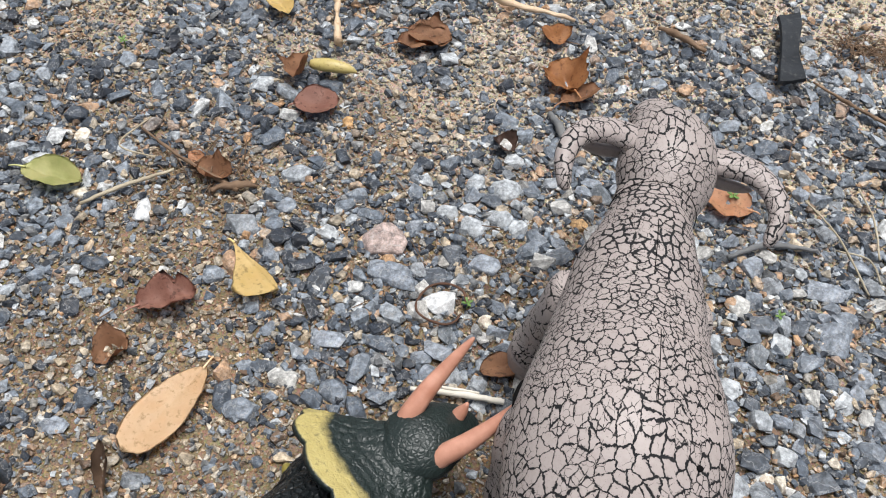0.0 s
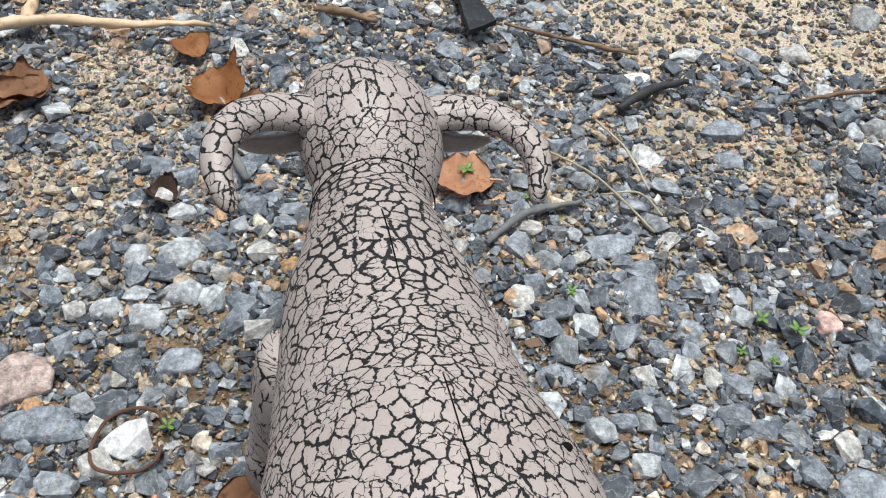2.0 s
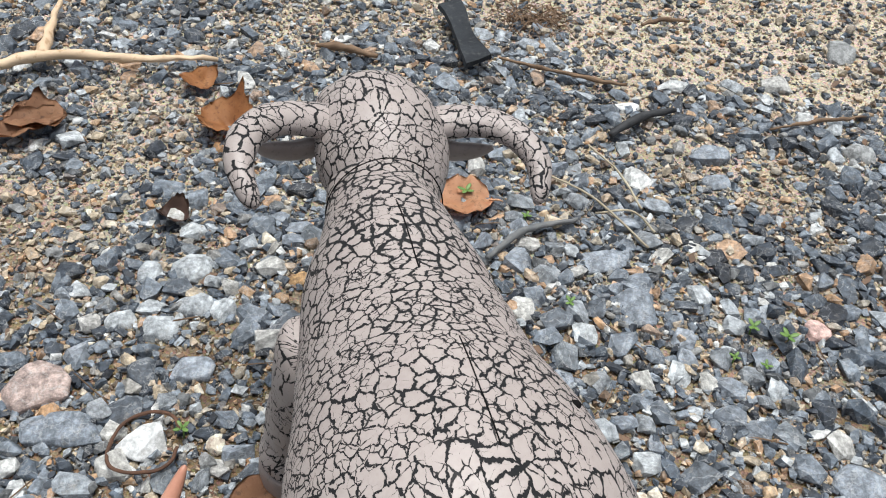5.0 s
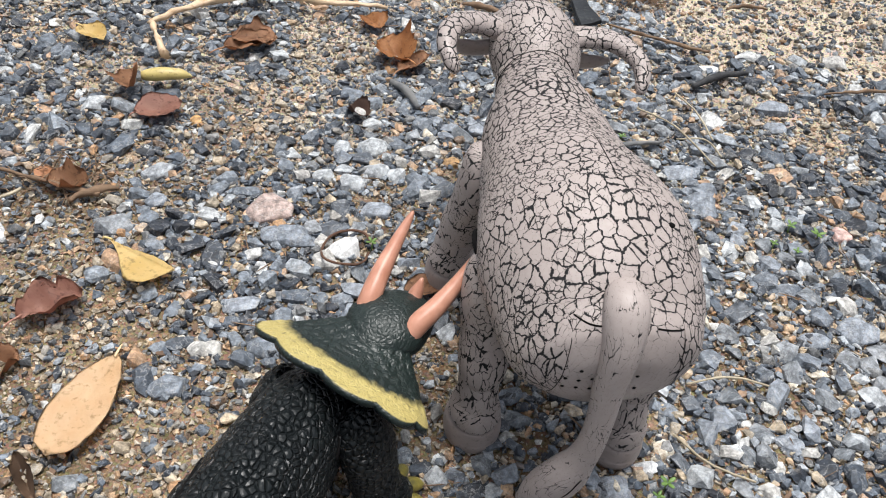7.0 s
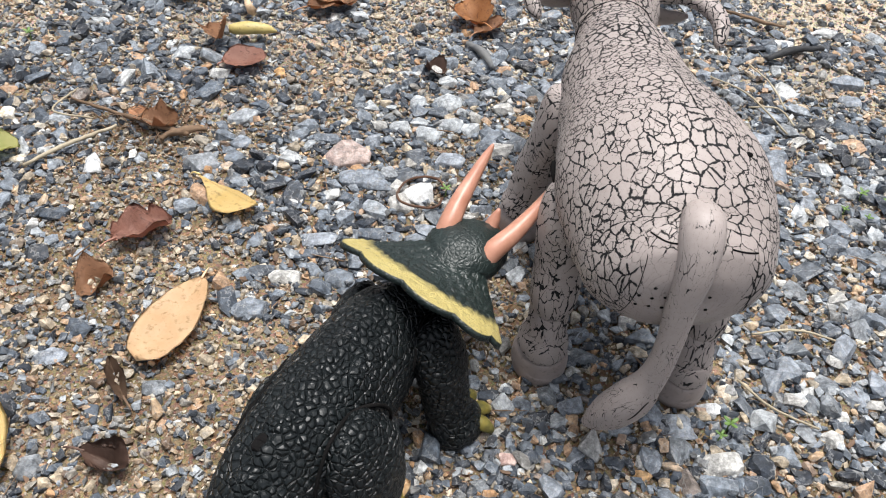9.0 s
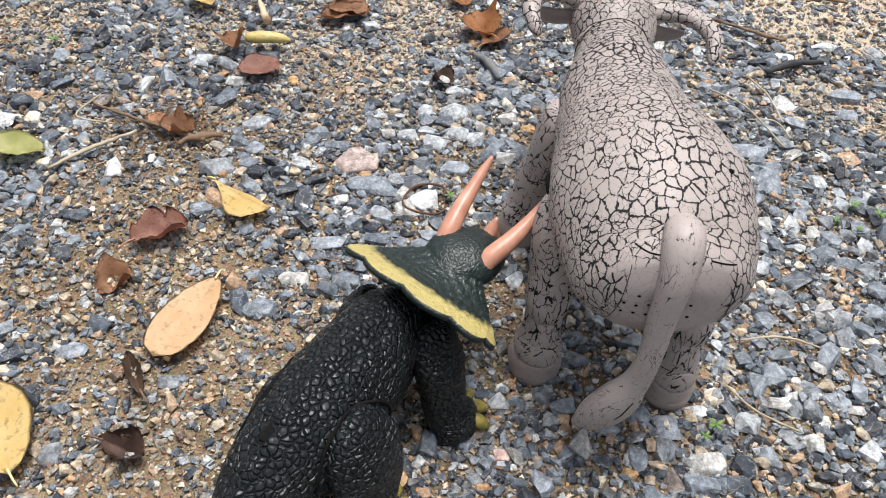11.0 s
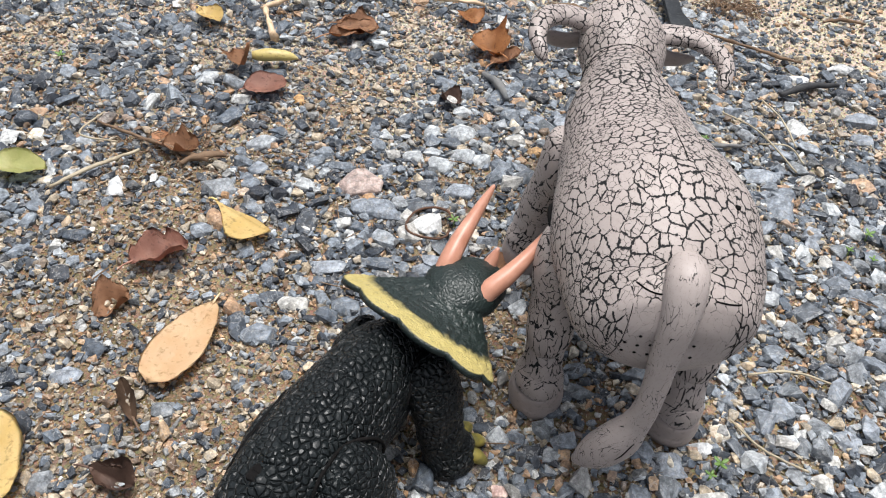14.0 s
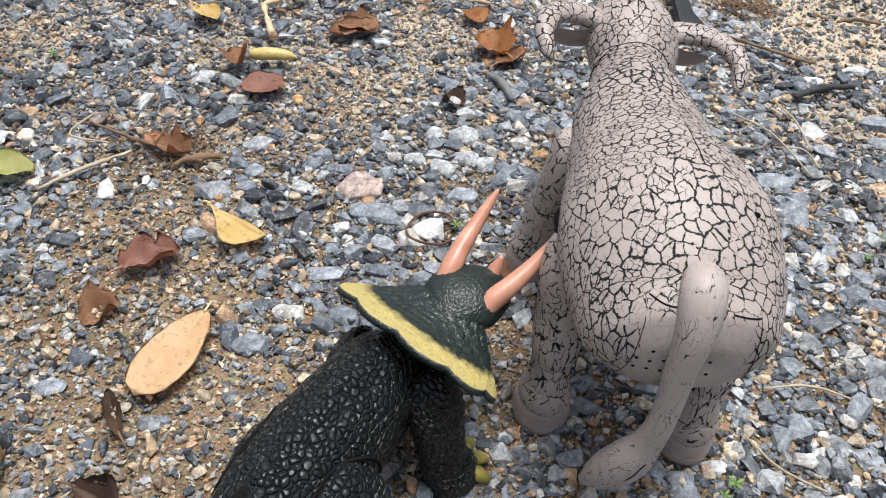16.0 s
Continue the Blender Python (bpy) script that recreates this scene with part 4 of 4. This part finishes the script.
def slot(side, cy, cz, r, name="leg_slot"):
    """The dark gap round the top of a leg, on the flank."""
    pts = []
    for k in range(9):
        a = math.radians(35 + 90 * k / 8)
        hit, nor, _, _ = skin_tree.ray_cast(Vector((side * 0.2, cy + r * math.cos(a), cz + r * math.sin(a))), Vector((-side, 0, 0)))
        if hit is not None:
            pts.append(tuple(hit))
    part(name, tube(pts, [0.0006 + 0.0026 * math.sin(math.pi * k / (len(pts) - 1)) for k in range(len(pts))], 8, 3), BLACK, body, "dark gap above the jointed leg")


for side in (-1, 1):
    slot(side, 0.084, 0.130, 0.020)
leg("hind_leg", -0.052, 0.052, -0.051, 0.068, 0.150, 0.0225)
leg("hind_leg", 0.044, 0.034, 0.047, 0.058, 0.150, 0.0225)
leg("fore_leg", -0.051, 0.196, -0.040, 0.172, 0.150, 0.021, True)
leg("fore_leg", 0.050, 0.172, 0.040, 0.172, 0.150, 0.021, True)

tail = part("tail", loft([(0.002, 0.014, 0.18, 0.00492, 0.00492), (0.001, 0.005, 0.187, 0.01025, 0.0082), (-0.001, -0.008, 0.187, 0.01189, 0.00984), (-0.003, -0.018, 0.171, 0.01066, 0.00943), (-0.005, -0.023, 0.148, 0.00886, 0.0082),
                          (-0.0055, -0.026, 0.126, 0.00779, 0.00738), (-0.0065, -0.028, 0.106, 0.00754, 0.00738), (-0.0095, -0.028, 0.087, 0.00886, 0.0082), (-0.015, -0.026, 0.068, 0.01288, 0.01104), (-0.0225, -0.023, 0.0505, 0.01242, 0.01104),
                          (-0.03, -0.021, 0.039, 0.00828, 0.00736), (-0.036, -0.0195, 0.033, 0.00276, 0.00276)], 24, 6, (1, 0, 0), None, 0.0006, 40), CRACK_TAIL, buffalo, "long smooth hanging tail with a thick brush")
for k, dx in enumerate((-0.006, 0.0, 0.005)):
    part("brush_groove", tube([(-0.010 + dx, -0.0375 + 0.0022 * abs(k - 1), 0.079), (-0.017 + dx * 0.9, -0.0365 + 0.0022 * abs(k - 1), 0.061), (-0.029 + dx * 0.5, -0.0285, 0.043)], [0.0003, 0.0005, 0.0003], 6, 4), BLACK, tail)

HEAD = Matrix.Translation((0.0115, 0.284, 0.160)) @ pose(0, 0, 0, 0, 8, 2)


def in_head(bm):
    bmesh.ops.transform(bm, matrix=HEAD, verts=bm.verts)
    return bm


bm = loft([(0, -0.046, -0.012, 0.006, 0.006), (0, -0.043, -0.012, 0.019, 0.017), (0, -0.030, -0.009, 0.0275, 0.0265), (0, -0.012, -0.004, 0.0345, 0.0315), (0, 0.006, 0.002, 0.0345, 0.031), (0, 0.022, 0.000, 0.0315, 0.028), (0, 0.040, -0.014, 0.026, 0.024),
           (0, 0.056, -0.021, 0.023, 0.020), (0, 0.070, -0.026, 0.022, 0.0185), (0, 0.080, -0.030, 0.018, 0.016), (0, 0.085, -0.033, 0.008, 0.007)], 36, 6)
head = part("head", in_head(bm), CRACK_FINE, buffalo, "lowered head with fine crackle")
for s in (-1, 1):
    horn = loft([(s * 0.024, 0.006, 0.008, 0.0125, 0.0080), (s * 0.040, 0.006, 0.0125, 0.0118, 0.0078), (s * 0.060, 0.001, 0.0155, 0.0105, 0.0073), (s * 0.075, -0.010, 0.015, 0.0093, 0.0071), (s * 0.0815, -0.026, 0.013, 0.0080, 0.0068),
                 (s * 0.0815, -0.038, 0.009, 0.0066, 0.0060), (s * 0.078, -0.049, 0.005, 0.0050, 0.0046), (s * 0.0752, -0.053, 0.003, 0.0020, 0.0020)], 20, 6, (0, 1, 0), None, 0.0004, 60)
    bmesh.ops.scale(horn, vec=(0.93, 0.96, 1), verts=horn.verts)
    part("horn", in_head(horn), CRACK_SPARSE, head, "thick horn curling back to a blunt tip")
    ear = loft([(s * 0.022, 0.010, -0.004, 0.008, 0.005), (s * 0.034, 0.010, -0.008, 0.0115, 0.005), (s * 0.046, 0.008, -0.009, 0.0110, 0.0045), (s * 0.057, 0.004, -0.005, 0.0075, 0.0035), (s * 0.064, 0.001, -0.001, 0.002, 0.0015)], 18, 5, (0, 0.6, -0.8))
    part("ear", in_head(ear), SKIN, head, "smooth drooping ear under the horn")
    part("nostril", in_head(ball((s * 0.008, 0.0832, -0.027), (0.003, 0.002, 0.002), 0, 1, 2)), BLACK, head)
    part("eye", in_head(ball((s * 0.027, 0.030, 0.000), (0.004, 0.005, 0.005), 0, 1, 2)), BLACK, head)


# ---- toy horned dinosaur ----
def scaly(bm, scale, amount, squash=(1, 1, 1)):
    """Raises a net of rounded scales out of a smooth mesh."""
    bm.normal_update()
    moves = []
    for v in bm.verts:
        p = Vector(v.co[k] * squash[k] for k in range(3)) * scale
        near, _ = noise.voronoi(p + noise.noise_vector(p * 0.35) * 0.4)
        dome = 1.0 - min(near[0] / 0.62, 1.0) ** 2
        moves.append(v.normal * amount * (dome * min((near[1] - near[0]) / 0.22, 1.0) - 0.5))
    for v, d in zip(bm.verts, moves):
        v.co += d
    return bm


# local: x to its right, y forward, z up
dino = thing("toy_triceratops", "satin black-green plastic triceratops with a yellow-rimmed frill", "toy", pose(-0.0405, 0.1985, 0, 0, 0, -43))
bm = loft([(0.006, -0.232, 0.058, 0.001, 0.001), (0.005, -0.212, 0.054, 0.006, 0.008), (0.003, -0.185, 0.056, 0.012, 0.015), (0.002, -0.158, 0.061, 0.020, 0.024), (0.002, -0.130, 0.065, 0.028, 0.034), (0.002, -0.095, 0.067, 0.033, 0.040), (0.002, -0.055, 0.067, 0.033, 0.041),
           (0.002, -0.015, 0.066, 0.029, 0.039), (0.006, 0.010, 0.067, 0.023, 0.033), (0.014, 0.028, 0.075, 0.019, 0.024), (0.022, 0.044, 0.086, 0.017, 0.018)], 110, 14)
for v in bm.verts:
    x, y, z = v.co
    up = max(0.0, min(1.0, (z - 0.06) / 0.02))
    v.co.z += up * (0.0035 * math.exp(-((x - 0.002) / 0.006) ** 2) * (0.65 + 0.35 * math.sin(y * 420)) + 0.0020 * math.exp(-((abs(x - 0.002) - 0.019) / 0.004) ** 2) * (0.6 + 0.4 * math.sin(y * 380 + 1)))
    v.co += noise.noise_vector(v.co * 45) * 0.0014
scaly(bm, 225, 0.0006)
back_tree = BVHTree.FromBMesh(bm)
trunk = part("body", bm, HIDE, dino, "pebbled black-green back")
FORE = [(0.024, -0.004, 0.086, 0.010, 0.012), (0.031, -0.004, 0.078, 0.014, 0.019), (0.038, -0.004, 0.058, 0.0155, 0.021), (0.043, -0.006, 0.036, 0.0145, 0.017), (0.048, -0.006, 0.018, 0.0150, 0.0165), (0.052, -0.004, 0.007, 0.0180, 0.0195), (0.052, -0.004, -0.004, 0.0165, 0.018)]
HIND = [(0.022, -0.098, 0.092, 0.008, 0.012), (0.030, -0.096, 0.085, 0.013, 0.023), (0.038, -0.093, 0.064, 0.0155, 0.028), (0.042, -0.092, 0.042, 0.0145, 0.024), (0.045, -0.098, 0.020, 0.0145, 0.017), (0.048, -0.095, 0.007, 0.0170, 0.020), (0.048, -0.095, -0.004, 0.0155, 0.018)]
for rows in (FORE, HIND):
    for sx in (1, -1):
        lg = part("leg", scaly(loft([((x if sx > 0 else -0.72 * x) + 0.002, y, z, w * (1 if sx > 0 else 0.8), h) for x, y, z, w, h in rows], 50, 10, (1, 0, 0), None, 0.0012, 50), 225, 0.0010), HIDE, dino)
        fx, fy = rows[-1][0] * (1 if sx > 0 else 0.72), rows[-1][1]
        for k in (-1, 0, 1):
            a = math.radians(38 + 34 * k)
            dx, dy = math.sin(a), math.cos(a)
            part("toe", loft([(sx * (fx + dx * 0.011), fy + dy * 0.012, 0.010, 0.0048, 0.0052), (sx * (fx + dx * 0.019), fy + dy * 0.021, 0.0085, 0.0052, 0.0052), (sx * (fx + dx * 0.025), fy + dy * 0.027, 0.004, 0.0034, 0.0034), (sx * (fx + dx * 0.027), fy + dy * 0.029, 0.001, 0.001, 0.001)],
                             12, 4, (1, 0, 0)), CLAW, lg, "yellow-painted toe")
for sx in (-1, 1):
    for cy, cz, r, a0, a1, what in ((-0.093, 0.060, 0.036, 0, 165, "dark gap round the hind leg"), (-0.004, 0.058, 0.028, 15, 150, "dark gap round the fore leg")):
        arc = []
        for k in range(11):
            a = math.radians(a0 + (a1 - a0) * k / 10)
            hit = back_tree.ray_cast(Vector((sx * 0.2, cy + r * math.cos(a), cz + r * math.sin(a))), Vector((-sx, 0, 0)))[0]
            if hit is not None:
                arc.append(tuple(hit))
        if len(arc) > 3:
            part("leg_slot", tube(arc, 0.0013, 8, 3), BLACK, trunk, what)
spot = back_tree.ray_cast(Vector((0.0, -0.127, 0.3)), Vector((0, 0, -1)))[0]
part("battery_hole", loft([(spot.x, spot.y, spot.z - 0.004, 0.0042, 0.0052), (spot.x, spot.y, spot.z + 0.0002, 0.0042, 0.0052), (spot.x, spot.y, spot.z + 0.0006, 0.0030, 0.0040)], 16, 2, (1, 0, 0), square=4), BLACK, trunk, "small dark square socket in the back")

# head frame: turned a little further than the body, the brow over the origin
SKULL = Matrix.Translation((0.0225, 0.0538, 0.105)) @ pose(0, 0, 0, 0, 4, -9)


def in_skull(bm):
    bmesh.ops.transform(bm, matrix=SKULL, verts=bm.verts)
    return bm


bm = loft([(0, -0.032, -0.016, 0.012, 0.012), (0, -0.016, -0.010, 0.021, 0.0145), (0, -0.002, -0.007, 0.0255, 0.0150), (0, 0.012, -0.012, 0.0235, 0.0165), (0, 0.027, -0.025, 0.018, 0.0165), (0, 0.038, -0.040, 0.012, 0.013), (0, 0.043, -0.053, 0.006, 0.008), (0, 0.042, -0.061, 0.002, 0.003)], 64, 10)
skull = part("head", in_skull(scaly(bm, 230, 0.0008)), FRILL, dino, "dark green scaly head")


def frill():
    """A wide cupped shield swept up and back from the brow, pointed along its rim and ribbed down its middle."""
    bm = bmesh.new()
    rim = bm.verts.layers.float.new("rim")
    na, nr = 150, 40
    sides = []
    for under in (0, 1):
        grid = []
        for i in range(na + 1):
            a = math.radians(-112 + 224 * i / na)
            sa, ca = math.sin(a), math.cos(a)
            inner = Vector((0.019 * sa, -0.004 - 0.007 * ca, 0.003 - 0.009 * (1 - ca)))
            outer = Vector((0.0575 * sa * (1 + 0.10 * (sa * ca) ** 2), -0.043 - 0.022 * ca, -0.006 + 0.025 * ca))
            row = []
            for j in range(nr + 1):
                t = j / nr
                point = 1 + 0.075 * abs(math.sin(a * 5.0)) ** 0.8 * max(0.0, (t - 0.8) / 0.2)
                p = inner.lerp(outer, t * point)
                p.z -= 0.0075 * math.sin(math.pi * t ** 0.9) * (0.45 + 0.55 * ca if ca > 0 else 0.45)
                if under:
                    p.z -= 0.0052 - 0.0022 * t
                    p.y -= 0.0030 - 0.0008 * t
                else:
                    q = Vector((p.x * 170, p.y * 170, 0.0))
                    near, _ = noise.voronoi(q)
                    rib = math.exp(-(p.x / 0.009) ** 2)
                    scale = 0.0013 * min((near[1] - near[0]) / 0.4, 1.0) * (1 - rib) + 0.0010 * rib * abs(math.sin(p.y * 640))
                    p += Vector((0, 0.5, 0.85)) * scale * min(1.0, 6 * (1 - t))
                v = bm.verts.new(p)
                v[rim] = min(1.0, max(0.0, (t - 0.58) / 0.30)) * (1.0 if t < 0.985 else 0.45) if not under else 0.0
                row.append(v)
            grid.append(row)
        sides.append(grid)
    for g, flip in zip(sides, (False, True)):
        for p, q in zip(g, g[1:]):
            for j in range(nr):
                f = (p[j], p[j + 1], q[j + 1], q[j])
                bm.faces.new(f[::-1] if flip else f)
    top, low = sides
    for i in range(na):
        bm.faces.new((top[i][nr], low[i][nr], low[i + 1][nr], top[i + 1][nr]))
        bm.faces.new((top[i][0], top[i + 1][0], low[i + 1][0], low[i][0]))
    for i in (0, na):
        for j in range(nr):
            bm.faces.new((top[i][j], top[i][j + 1], low[i][j + 1], low[i][j]))
    bmesh.ops.recalc_face_normals(bm, faces=bm.faces[:])
    return bm


part("frill", in_skull(frill()), FRILL, skull, "dark green neck frill sprayed yellow along the pointed rim")
for s in (-1, 1):
    part("brow_horn", in_skull(loft([(s * 0.0155, -0.004, -0.006, 0.0064, 0.0064), (s * 0.0175, 0.006, 0.002, 0.0068, 0.0068), (s * 0.0210, 0.020, 0.0085, 0.0061, 0.0061), (s * 0.0235, 0.036, 0.0165, 0.0047, 0.0047), (s * 0.0248, 0.050, 0.0255, 0.0031, 0.0031), (s * 0.0250, 0.0565, 0.031, 0.0016, 0.0016), (s * 0.0250, 0.058, 0.0325, 0.0006, 0.0006)],
                                    20, 6, (1, 0, 0))), COPPER, skull, "long copper-orange brow horn")
part("nose_horn", in_skull(loft([(0, 0.026, -0.012, 0.0055, 0.0055), (0, 0.033, -0.003, 0.0042, 0.0042), (0, 0.037, 0.005, 0.001, 0.001)], 14, 4, (1, 0, 0))), COPPER, skull, "short copper-orange nose horn")
